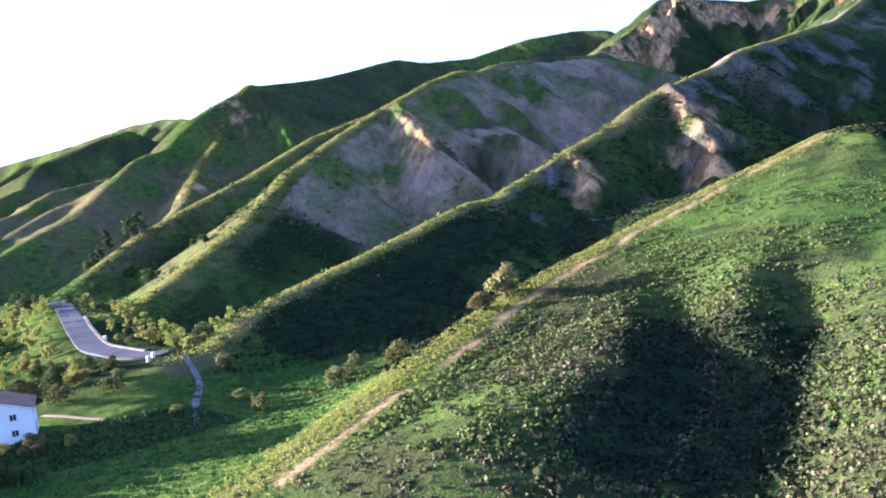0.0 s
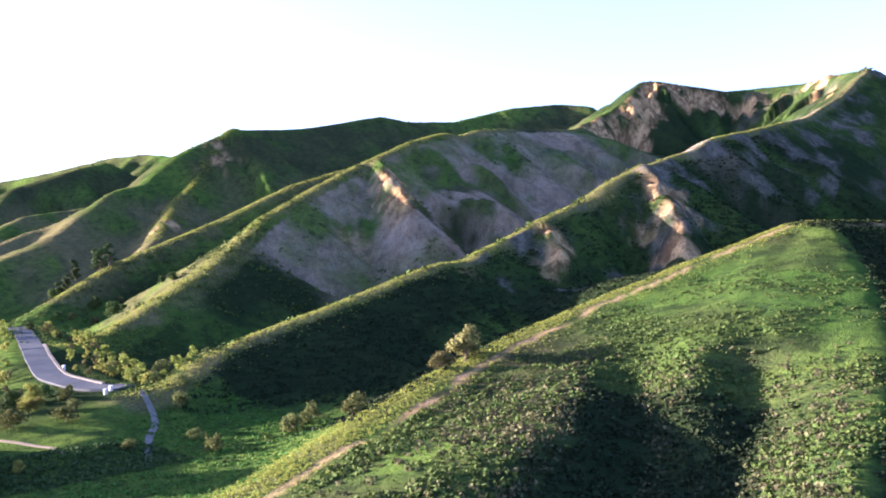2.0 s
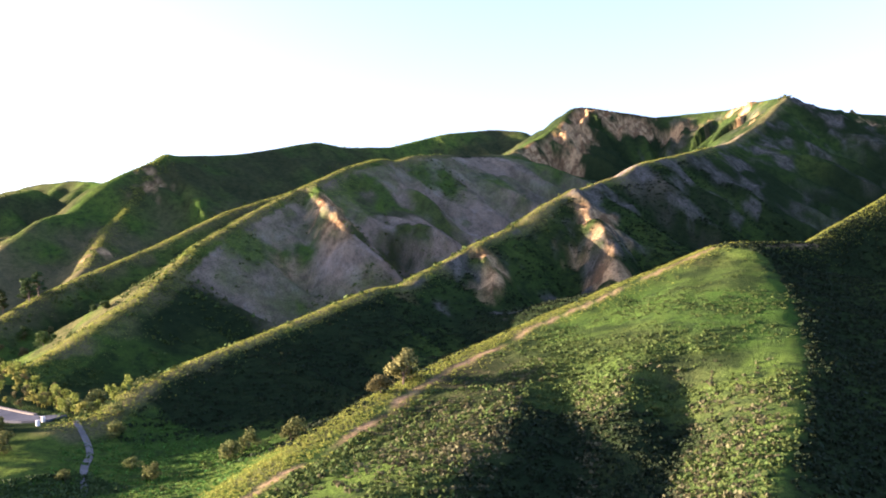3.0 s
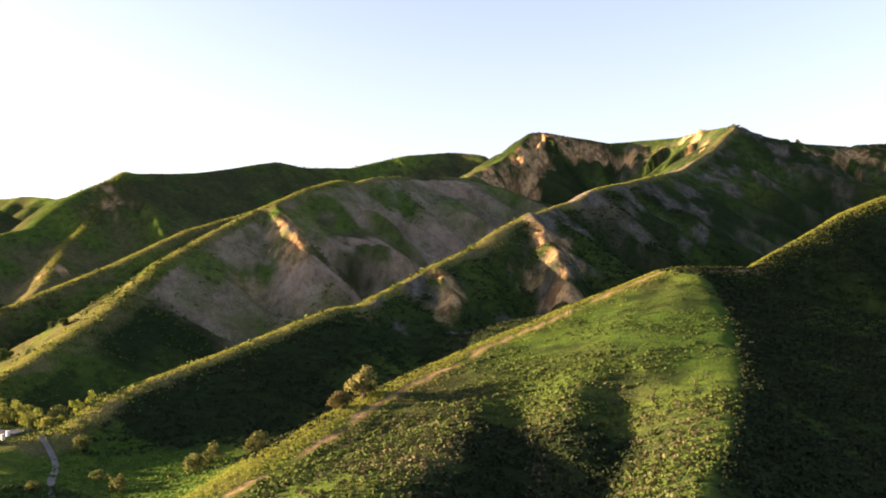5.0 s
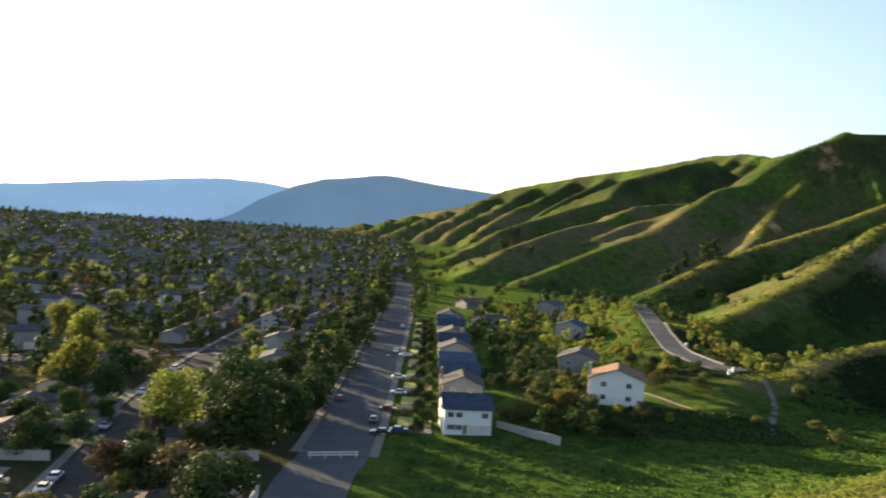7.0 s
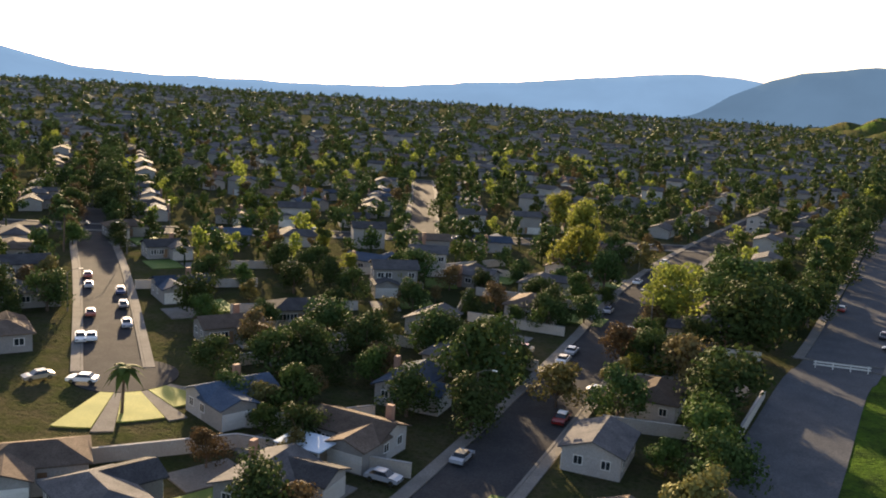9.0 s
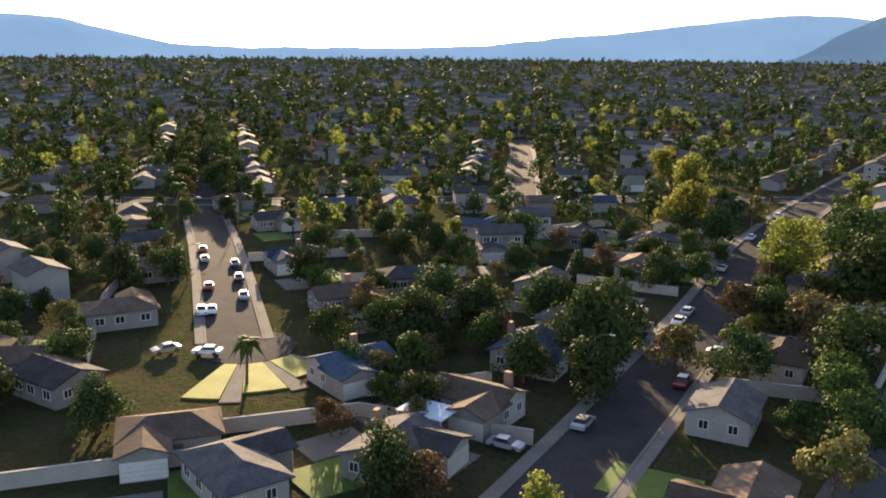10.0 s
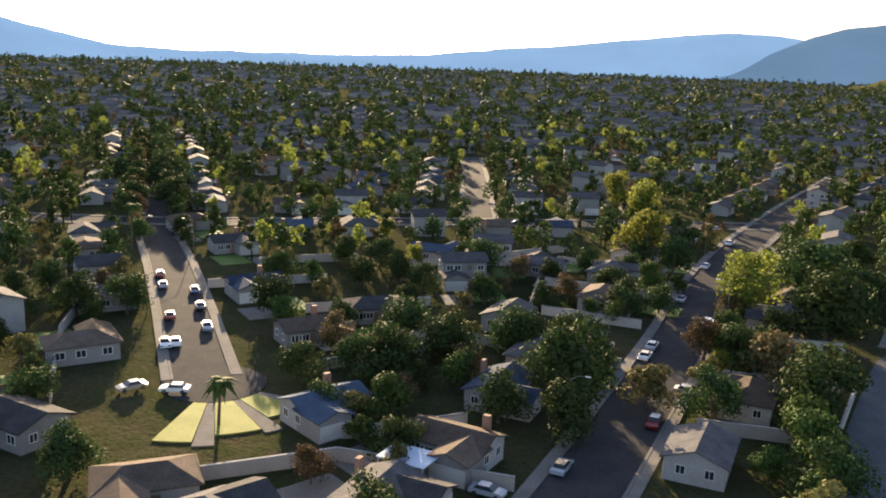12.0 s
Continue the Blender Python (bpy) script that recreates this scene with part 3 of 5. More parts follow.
M_GRASS = leaf_material("sunlit_grass", (0.125, 0.165, 0.024), (0.24, 0.24, 0.045), 0.3, True, 0.45)
# leaves this dark have the slopes' shade put into their colour
M_SHADE_CHAPARRAL = leaf_material("shade_dark_chaparral", (0.010, 0.017, 0.008), (0.022, 0.031, 0.012), 0.3, True, 0.03)
M_HERB = leaf_material("field_leaves", (0.036, 0.090, 0.014), (0.078, 0.142, 0.024), 0.4, True, 0.2)
M_FARTREE = leaf_material("far_tree_leaves", (0.035, 0.055, 0.018), (0.085, 0.105, 0.03), 0.35, True, 0.06)


# ---- streets ----
def smooth(pts, step):
    """Even points along a rounded line."""
    out = []
    p = [Vector(q) for q in pts]
    p = [2 * p[0] - p[1]] + p + [2 * p[-1] - p[-2]]
    for i in range(1, len(p) - 2):
        n = max(2, int((p[i + 1] - p[i]).length / step))
        for k in range(n):
            t = k / n
            out.append(0.5 * (2 * p[i] + (p[i + 1] - p[i - 1]) * t + (2 * p[i - 1] - 5 * p[i] + 4 * p[i + 1] - p[i + 2]) * t ** 2
                              + (3 * p[i] - p[i - 1] - 3 * p[i + 1] + p[i + 2]) * t ** 3))
    return out + [p[-2]]


def strip(name, pts, w0, w1, top, mat, label, category, step=6.0, below=0.5):
    """A band from w0 to w1 metres left of a line, lying on the ground, with thickness."""
    line = smooth(pts, step)
    verts, faces, edge = [], [], []
    for i, p in enumerate(line):
        d = (line[min(i + 1, len(line) - 1)] - line[max(i - 1, 0)]).normalized()
        left = Vector((-d.y, d.x))
        edge += [p + left * w0, p + left * w1]
    hz = heights([q.x for q in edge], [q.y for q in edge])
    for i in range(0, len(edge), 2):
        (a, b), (za, zb) = edge[i:i + 2], (float(hz[i]), float(hz[i + 1]))
        verts += [(a.x, a.y, za + top), (b.x, b.y, zb + top), (a.x, a.y, za - below), (b.x, b.y, zb - below)]
    for i in range(len(line) - 1):
        k = i * 4
        for f in ((0, 4, 5, 1), (0, 2, 6, 4), (1, 5, 7, 3)):
            faces.append(tuple(k + j for j in f))
    k = len(verts) - 4
    faces += [(0, 1, 3, 2), (k, k + 2, k + 3, k + 1)]
    me = bpy.data.meshes.new(name)
    me.from_pydata(verts, [], faces)
    me.materials.append(mat)
    return tagged(new(name, me), label, category, kind="structure")


STREET_B = [(-66, -5), (-60, 53), (-56.3, 99), (-53, 154), (-44, 215), (-18, 345)]
STREET_C = [(-109.5, 62), (-131.5, 88.5), (-148.5, 108.5), (-180, 145), (-235, 215), (-335, 345)]
STREET_D = [(-370, 50), (-258, 115), (-180, 145), (-112, 183), (-44, 215)]
STREET_E = [(-335, 345), (-200, 315), (-90, 335), (-18, 345)]
STREET_F = [(-425, 160), (-335, 345), (-265, 540)]
STREET_G = [(-112, 183), (-142, 272), (-160, 322)]
STREETS = [(STREET_A, 5.4), (STREET_B, 3.8), (STREET_C, 3.4), (STREET_D, 3.8), (STREET_E, 3.8), (STREET_F, 3.8), (STREET_G, 3.6)]
for i, (pts, half) in enumerate(STREETS):
    strip("road", pts, -half, half, 0.06 + 0.008 * i, M_WORN if pts is STREET_A else M_ASPHALT, "dark worn asphalt residential street", "road")
    for s in (-1, 1):
        if pts is STREET_A:
            pts = [(-21.5, 115), (-18, 129), (13.6, 294), (22, 340)]
        a, b = sorted((s * (half + 0.03), s * (half + 0.35)))
        strip("kerb", pts, a, b, 0.20, M_CONCRETE, "pale concrete kerb along the street", "kerb")
        a, b = sorted((s * (half + 0.38), s * (half + 1.5)))
        strip("pavement", pts, a, b, 0.17, M_CONCRETE, "pale concrete pavement beside the kerb", "pavement")
# the turning circle at the end of the short street
bm = bmesh.new()
ring = [bm.verts.new((-107 + 6.2 * math.cos(a), 61 + 6.2 * math.sin(a), 0.13)) for a in np.linspace(0, 2 * math.pi, 33)[:-1]]
low = [bm.verts.new((v.co.x, v.co.y, -0.3)) for v in ring]
bm.faces.new(ring)
for i in range(32):
    bm.faces.new((ring[i], low[i], low[(i + 1) % 32], ring[(i + 1) % 32]))
me = bpy.data.meshes.new("road")
bm.to_mesh(me)
bm.free()
me.materials.append(M_ASPHALT)
tagged(new("road", me), "round asphalt turning circle at the street's end", "road", kind="structure")
# road on the bench below the hills, its parapet and the concrete chute
BENCH_ROAD = [(83, 172), (79.5, 182), (81.5, 205), (91, 235), (101, 263), (114, 300), (119, 318)]
strip("road", BENCH_ROAD, -3.1, 3.1, 0.5, plain("worn_asphalt", (0.075, 0.08, 0.09), (0.115, 0.12, 0.13), 0.5, 1.0, 0, 0.01, 0.0, 0.0), "grey asphalt hillside road curving up the bench", "road", 3.0, 0.8)
strip("kerb", BENCH_ROAD[1:5], -3.9, -3.15, 0.75, M_WEATHERED, "pale rubble kerb beside the hillside road", "kerb", 3.0, 0.8)
CHUTE = [(82, 163), (77, 149), (69, 137), (61, 123)]
strip("drain_channel", CHUTE, -0.65, 0.65, 0.12, M_WEATHERED, "pale concrete drainage chute down the embankment", "drain", 2.0, 0.6)
strip("path", [(47, 151), (49, 145), (50.5, 139), (52, 133.5)], -0.4, 0.4, 0.1, plain("dirt", (0.17, 0.125, 0.08), (0.23, 0.17, 0.115)), "pale dirt track along the terrace edge", "path", 2.0)


# ---- houses ----
def gable_shell(w, d, h, rise, x=0.0, y=0.0, skirt=1.2):
    """Walls of a block with its ridge along x, gable ends included."""
    bm = bmesh.new()
    x0, x1, y0, y1 = x - w / 2, x + w / 2, y - d / 2, y + d / 2
    pts = {}
    for i, px in enumerate((x0, x1)):
        pts[i] = [bm.verts.new(c) for c in ((px, y0, -skirt), (px, y0, h), (px, (y0 + y1) / 2, h + rise), (px, y1, h), (px, y1, -skirt))]
    bm.faces.new(pts[0])
    bm.faces.new(pts[1][::-1])
    for k in (0, 3):
        bm.faces.new((pts[0][k], pts[0][k + 1], pts[1][k + 1], pts[1][k])[::-1])
    return bm


def gable_roof(bm, w, d, h, rise, x=0.0, y=0.0, over=0.5, thick=0.18, hip=0.0):
    """A pitched slab roof, ridge along x; hip draws the ridge's ends in."""
    k = rise / (d / 2)
    ye, ze = d / 2 + over, h - k * over
    x0, x1 = x - w / 2 - over, x + w / 2 + over
    rows = []
    for dz in (0.06 + thick, 0.06):
        rows.append([bm.verts.new(c) for c in ((x0, y - ye, ze + dz), (x1, y - ye, ze + dz), (x1 - hip, y, h + rise + dz), (x0 + hip, y, h + rise + dz),
                                               (x1, y + ye, ze + dz), (x0, y + ye, ze + dz))])
    t, u = rows
    bm.faces.new((t[0], t[1], t[2], t[3]))
    bm.faces.new((t[3], t[2], t[4], t[5]))
    bm.faces.new((u[3], u[2], u[1], u[0]))
    bm.faces.new((u[5], u[4], u[2], u[3]))
    bm.faces.new((t[1], t[0], u[0], u[1]))
    bm.faces.new((t[5], t[4], u[4], u[5]))
    if hip:
        bm.faces.new((t[1], t[4], t[2]))
        bm.faces.new((t[0], t[3], t[5]))
        bm.faces.new((t[4], t[1], u[1], u[4]))
        bm.faces.new((t[0], t[5], u[5], u[0]))
    else:
        for a, b, c in ((1, 2, 4), (5, 3, 0)):
            bm.faces.new((t[a], u[a], u[b], t[b]))
            bm.faces.new((t[b], u[b], u[c], t[c]))


MESHES = {}


def shared(key, make, mat):
    if key not in MESHES:
        bm = make()
        me = bpy.data.meshes.new(key)
        bm.to_mesh(me)
        bm.free()
        me.materials.append(mat)
        MESHES[key] = me
    return MESHES[key]


def window_frame_mesh():
    bm = bmesh.new()
    for x0, x1, z0, z1 in ((-0.5, -0.42, -0.5, 0.5), (0.42, 0.5, -0.5, 0.5), (-0.42, 0.42, -0.5, -0.42), (-0.42, 0.42, 0.42, 0.5), (-0.03, 0.03, -0.42, 0.42)):
        box(bm, x0, x1, -0.07, 0.02, z0, z1)
    return bm


def pane_mesh():
    bm = bmesh.new()
    box(bm, -0.42, 0.42, -0.035, 0.01, -0.42, 0.42)
    return bm


def window(parent, x, y, z, w, h, turn):
    fr = part("window", shared("window_frame", window_frame_mesh, M_TRIM), None, parent)
    fr.matrix_local = pose(x, y, z, 0, 0, turn) @ Matrix.Diagonal((w, 1, h, 1))
    part("pane", shared("window_pane", pane_mesh, M_GLASS), None, fr)


def garage_mesh():
    bm = bmesh.new()
    for k in range(4):
        box(bm, -2.4, 2.4, -0.06, 0.02, 0.02 + k * 0.54, 0.53 + k * 0.54)
    return bm


def house(place, turn, w, d, storeys=1, wall=None, roof=None, wing=None, hip=0.0, chimney=None, label="", windows=True, pitch=0.38, group="houses of the valley", size=0.82):
    """A house whose front looks along -y of its own frame; wing = (x, width, depth) of a block that stands forward."""
    h = 2.75 * storeys + 0.1
    base = new("house")
    base.matrix_basis = pose(place[0], place[1], place[2], 0, 0, turn) @ Matrix.Scale(size, 4)
    tagged(base, label, "house", group)
    wall, roof = wall or M_STUCCO, roof or M_ROOF_GREY
    rise = d / 2 * pitch
    part("wall", gable_shell(w, d, h, rise if not hip else 0.05), wall, base)
    bm = bmesh.new()
    gable_roof(bm, w, d, h, rise, hip=hip)
    part("roof", bm, roof, base)
    front = -d / 2
    gx = w * 0.25
    if wing:
        wx, ww, wd = wing
        hw = 2.85
        ob = part("wing", gable_shell(wd + 2, ww, hw, ww / 2 * pitch), wall, base)
        ob.matrix_local = pose(wx, front - wd / 2 + 1, 0, 0, 0, 90)
        bm = bmesh.new()
        gable_roof(bm, wd + 2, ww, hw, ww / 2 * pitch)
        ob = part("roof", bm, roof, base)
        ob.matrix_local = pose(wx, front - wd / 2 + 1, 0, 0, 0, 90)
        gx, gy = wx, front - wd
    else:
        gy = front
    ob = part("garage_door", shared("garage", garage_mesh, M_GARAGE), None, base)
    ob.location = (gx, gy, 0)
    ob = part("door", shared("door", lambda: bevelled_box(-0.48, 0.48, -0.06, 0.03, 0, 2.05), M_DOOR), None, base)
    ob.location = (-gx * 0.3 if wing else -w * 0.05, front, 0.05)
    if chimney:
        part("chimney", bevelled_box(chimney - 0.5, chimney + 0.5, d / 2 - 0.1, d / 2 + 0.6, -0.5, h + rise + 0.9, 0.05), M_BRICK if wall is not M_WHITE else M_STUCCO, base)
    if windows:
        for s in range(storeys):
            z = 1.55 + 2.75 * s
            for fx in (-0.36, -0.18, 0.36 if s else -0.3):
                if s or not wing or abs(fx * w - wing[0]) > wing[1] / 2 + 0.8:
                    window(base, fx * w, front, z, 1.5, 1.25, 0)
            for fx in (-0.32, 0.05, 0.34):
                window(base, fx * w, d / 2, z, 1.6, 1.25, 180)
            for fy in (-0.22, 0.25):
                window(base, w / 2, fy * d, z, 1.2, 1.2, 90)
                window(base, -w / 2, fy * d, z, 1.2, 1.2, -90)
    return base


def down(x, y, r=5.0):
    return min(ground_z(x + a, y + b) for a in (-r, r) for b in (-r, r)) + 0.15


HOUSES = []   # plan places with their clear radius


def street_gap(x, y):
    """Metres from the nearest street's edge."""
    x, y = np.asarray(x, float), np.asarray(y, float)
    best = np.full_like(x, 1e9)
    for pts, half in STREETS:
        best = np.minimum(best, polyline(x, y, [(*p, 0) for p in pts])[0] - half)
    return best


# white house on the terrace under the hills, its gable to the valley
tz = ground_z(37.4, 142.7) + 0.15
house((37.4, 142.7, tz), 67, 10.0, 11.3, 2, M_WHITE, M_ROOF_TILE, None, 0, -3.2,
                   "white two-storey house with a brown tile roof and chimney", True, 0.36, "houses under the hills", 0.92)
HOUSES.append((37.4, 142.7, 9))
patio = new("patio")
patio.matrix_basis = pose(29.5, 144.5, tz - 0.1, 0, 0, 67)
tagged(patio, "sunlit terracotta patio with a low parapet beside the white house", "patio")
part("slab", bevelled_box(-5.0, 4.5, -2.4, 2.4, -1.5, 0.05, 0.05), plain("terracotta", (0.40, 0.19, 0.10), (0.50, 0.28, 0.16)), patio)
for x0, x1, y0, y1 in ((-5.0, -4.75, -2.4, 2.4), (-4.75, 4.5, 2.15, 2.4), (-4.75, 4.5, -2.4, -2.15)):
    part("parapet", bevelled_box(x0, x1, y0, y1, 0.053, 0.55, 0.04), M_WHITE, patio)

# the row on the hill side of the long street: two storeys, blue-grey roofs
row_dir = Vector((0.187, 0.982))
for k in range(10):
    p = Vector((3.4, 131.0)) + row_dir * 18.2 * k
    roof = (M_ROOF_BLUE, M_ROOF_GREY, M_ROOF_BLUE, M_ROOF_BLUE, M_ROOF_GREY)[k % 5]
    house((p.x, p.y, down(p.x, p.y) + 0.4 * (k % 3 == 1)), (-11, 79, -11, -11, 79)[k % 5] + (5 if k == 0 else 0), 10.6, (11.5, 10.0, 10.4, 9.6, 10.8)[k % 5], 2, M_WHITE if k == 0 else M_STUCCO, roof, None, 0, (3.0 if k % 2 else None),
          "pale two-storey row house with a %s roof" % ("blue-grey" if roof is M_ROOF_BLUE else "brown" if roof is M_ROOF_BROWN else "grey"),
          True, 0.42, "row houses on the long street", 0.8)
    HOUSES.append((p.x, p.y, 8))
    left = Vector((-row_dir.y, row_dir.x))
    for name, s0, s1, mat, lab, cat in (("driveway", -5.5, -1.5, M_CONCRETE, "pale concrete driveway to the row house", "driveway"),
                                        ("lawn", -1.2, 6.5, M_SUNLAWN, "front lawn of the row house, sunlight in its yellow colour", "lawn")):
        a, b = p + row_dir * s0 + left * 5.9, p + row_dir * s1 + left * 5.9
        bm = bmesh.new()
        box(bm, 0, 6.2, 0, s1 - s0, -0.3, 0.12 if name == "driveway" else 0.2)
        ob = part(name, bm, mat, None)
        ob.matrix_basis = Matrix.Translation((a.x, a.y, down(a.x, a.y, 2) - 0.1)) @ pose(0, 0, 0, 0, 0, 169.2) @ Matrix.Diagonal((1, -1, 1, 1))
        tagged(ob, lab, cat, kind="structure")

ROW_SHRUBS = [Vector((3.4, 131.0)) + row_dir * (18.2 * k + q) + Vector((-row_dir.y, row_dir.x)) * o for k in range(10) for q, o in ((7.6, 7.5), (7.2, 10.5), (-6.6, 8.5), (2.2, 6.6))]

# houses among the trees between the street and the hills
for x, y, turn, w, d, st, wall, roof, lab in (
        (48, 193, 67, 11, 11, 2, M_STUCCO, M_ROOF_GREY, "pale two-storey house with a grey roof among olive trees"),
        (72, 266, 60, 12, 10, 2, M_STUCCO, M_ROOF_BLUE, "pale house with a bright blue-grey roof among trees"),
        (52, 300, 30, 14, 9, 1, M_STUCCO, M_ROOF_GREY, "low pale house with a grey roof"),
        (93, 352, 50, 14, 9, 2, M_STUCCO, M_ROOF_GREY, "pale two-storey house near the hillside road"),
        (62, 372, 20, 14, 10, 1, M_STUCCO, M_ROOF_BROWN, "low pale house with a brown roof")):
    house((x, y, down(x, y)), turn, w, d, st, wall, roof, None, 0, 2.0, lab, True, 0.38, "houses under the hills", 0.9)
    HOUSES.append((x, y, 8))

# the near part of the valley neighbourhood
rnd = random.Random(4)
ROOFS = [(M_ROOF_GREY, "grey shingle"), (M_ROOF_BROWN, "brown shingle"), (M_ROOF_GREY, "grey shingle"), (M_ROOF_BLUE, "blue-grey shingle"), (M_ROOF_GREY, "grey shingle")]
PROTO = {}


def valley_house(x, y, turn, kind=None, full=True):
    """One of a few ranch-house plans, copied after its first use."""
    kind = rnd.randrange(8) if kind is None else kind
    key = (kind, full)
    m = pose(x, y, 0.12, 0, 0, turn)
    if key in PROTO:
        ob = copy_thing(PROTO[key], m)
    else:
        r, word = ROOFS[kind % 5]
        w, d = (9.8, 10.6, 9.2, 10.2, 11, 8.8, 10.2, 9.4)[kind], (6.6, 6.9, 7.2, 6.4, 6.9, 6.9, 6.6, 7.0)[kind]
        wing = None if kind in (2, 5) else ((-1 if kind % 2 else 1) * w * 0.26, 4.9, 3.4)
        st = 2 if kind in (5, 7) else 1
        ob = house((x, y, 0.12), turn, w, d, st, M_STUCCO, r, wing, 3.5 if kind in (1, 4) else 0, (2.5 if kind % 3 == 0 else None),
                   "%s stucco house with a %s roof" % ("two-storey" if st == 2 else "low ranch-style", word), full, 0.36)
        PROTO[key] = ob
    HOUSES.append((x, y, 7.5))
    return ob


NEAR_HOUSES = [(-76, 39.5, 85, 0), (-73.5, 53.5, -10, 6), (-50, 61, -95, 2), (-45.8, 80, -95, 1), (-43, 98, -95, 4), (-41, 117, -95, 0), (-90, 57, 60, 3), (-116, 40, 170, 2), (-128, 62, -130, 1), (-101, 95, 40, 4)]
NEAR_HOUSES += [(-125, 99, 50, 3), (-107, 137, 175, 3), (-96, 141, 20, 5), (-84.5, 136, 175, 0), (-168, 141, 50, 1), (-70, 118, 85, 1), (-72, 137, 85, 4), (-71, 156, 85, 6), (-105, 81, 50, 6), (-86, 30, 150, 4)]
NEAR_HOUSES += [(-96, 34, 41, 1), (-141, 82, -130, 4), (-156, 98, -130, 2), (-126, 41, -150, 6), (-81, 100, 85, 2), (-96, 122, 30, 7), (-64, 26, 85, 3), (-46, 42, -95, 6), (-147, 126, 50, 0), (-30, 262, 85, 7), (-36, 160, -95, 3), (-30, 180, -95, 7)]
for x, y, turn, kind in NEAR_HOUSES:
    valley_house(x, y, turn, kind)
    f = Vector((math.sin(radians(turn)), -math.cos(radians(turn))))
    for name, side, w, ln, gap, top, mat, lab in (("driveway", (-1 if kind % 2 else 1) * 3.1, 4.6, 6.5, 8.0, 0.13, M_CONCRETE, "concrete driveway before the ranch house"),
                                                  ("lawn", (1 if kind % 2 else -1) * 2.6, 6.0, 8.0, 4.6, 0.16, M_LAWN, "front lawn before the ranch house")):
        p = Vector((x, y)) + f * (gap + ln / 2) + Vector((-f.y, f.x)) * side
        if float(street_gap([p.x], [p.y])[0]) < 1.8 + ln / 2 - 3.5 or (-124 < p.x < -90 and 42 < p.y < 76):
            continue
        bm = bmesh.new()
        box(bm, -w / 2, w / 2, -ln / 2, ln / 2, -0.3, top)
        ob = part(name, bm, mat, None)
        ob.matrix_basis = pose(p.x, p.y, 0, 0, 0, turn)
        tagged(ob, lab, name, kind="structure")
for pts, half in STREETS[1:]:
    line = smooth(pts, 15)
    for i in range(1, len(line) - 1):
        d = (line[i + 1] - line[i - 1]).normalized()
        for s in (1, -1):
            n = Vector((-d.y, d.x)) * s
            p = line[i] + n * (half + 11.5)
            if p.y < 25 or any(math.hypot(p.x - hx, p.y - hy) < 14 for hx, hy, r in HOUSES) or float(street_gap([p.x], [p.y])[0]) < 8 or p.x > 40:
                continue
            valley_house(p.x, p.y, math.degrees(math.atan2(n.y, n.x)) - 90, None, math.hypot(p.x + 45, p.y + 26) < 190)
# blocks farther out
BLOCK, BLOCKS, SINGLE = radians(-24), [], 110
for i in range(-16, 18):
    for j in range(-11, 29):
        u, v = i * 17.0 + rnd.uniform(-2, 2), j * 24.0 + (4 if j % 2 else -4)
        x, y = -190 + u * math.cos(BLOCK) - v * math.sin(BLOCK), 300 + u * math.sin(BLOCK) + v * math.cos(BLOCK)
        if y < 20 or y > 640 or x > 0.19 * y - 60 or math.hypot(x + 40, y + 25) > 560 or rnd.random() < 0.12:
            continue
        if any(math.hypot(x - hx, y - hy) < 15 for hx, hy, r in HOUSES) or float(street_gap([x], [y])[0]) < 8:
            continue
        BLOCKS.append((x, y, 0 if j % 2 else 180))
        HOUSES.append((x, y, 7.5))
BLOCKS.sort(key=lambda b: math.hypot(b[0] + 45, b[1] + 26))
for x, y, turn in BLOCKS[:SINGLE]:
    valley_house(x, y, math.degrees(BLOCK) + turn, None, False)


# ---- trees ----
def quads(centres, sizes, rng, normals=None, lean=0.7):
    """Many small four-cornered leaf clumps in one mesh."""
    n = len(centres)
    nr = rng.normal(size=(n, 3))
    if normals is not None:
        nr = normals + lean * nr
    nr /= np.linalg.norm(nr, axis=1, keepdims=True) + 1e-9
    a = np.cross(nr, rng.normal(size=(n, 3)))
    a /= np.linalg.norm(a, axis=1, keepdims=True) + 1e-9
    b = np.cross(nr, a)
    s = np.asarray(sizes).reshape(-1, 1)
    k = rng.uniform(0.6, 1.0, (n, 4, 1))
    v = np.stack([centres + (a + 0.2 * b) * s * k[:, 0], centres + b * s * k[:, 1], centres - (a - 0.2 * b) * s * k[:, 2], centres - b * s * k[:, 3]], 1)
    return v.reshape(-1, 3)


def quad_mesh(name, v, mat):
    me = bpy.data.meshes.new(name)
    n = len(v) // 4
    me.vertices.add(n * 4)
    me.vertices.foreach_set("co", v.astype(np.float32).ravel())
    me.loops.add(n * 4)
    me.loops.foreach_set("vertex_index", np.arange(n * 4, dtype=np.int32))
    me.polygons.add(n)
    me.polygons.foreach_set("loop_start", np.arange(0, n * 4, 4, dtype=np.int32))
    me.update()
    me.validate()
    me.materials.append(mat)
    return me


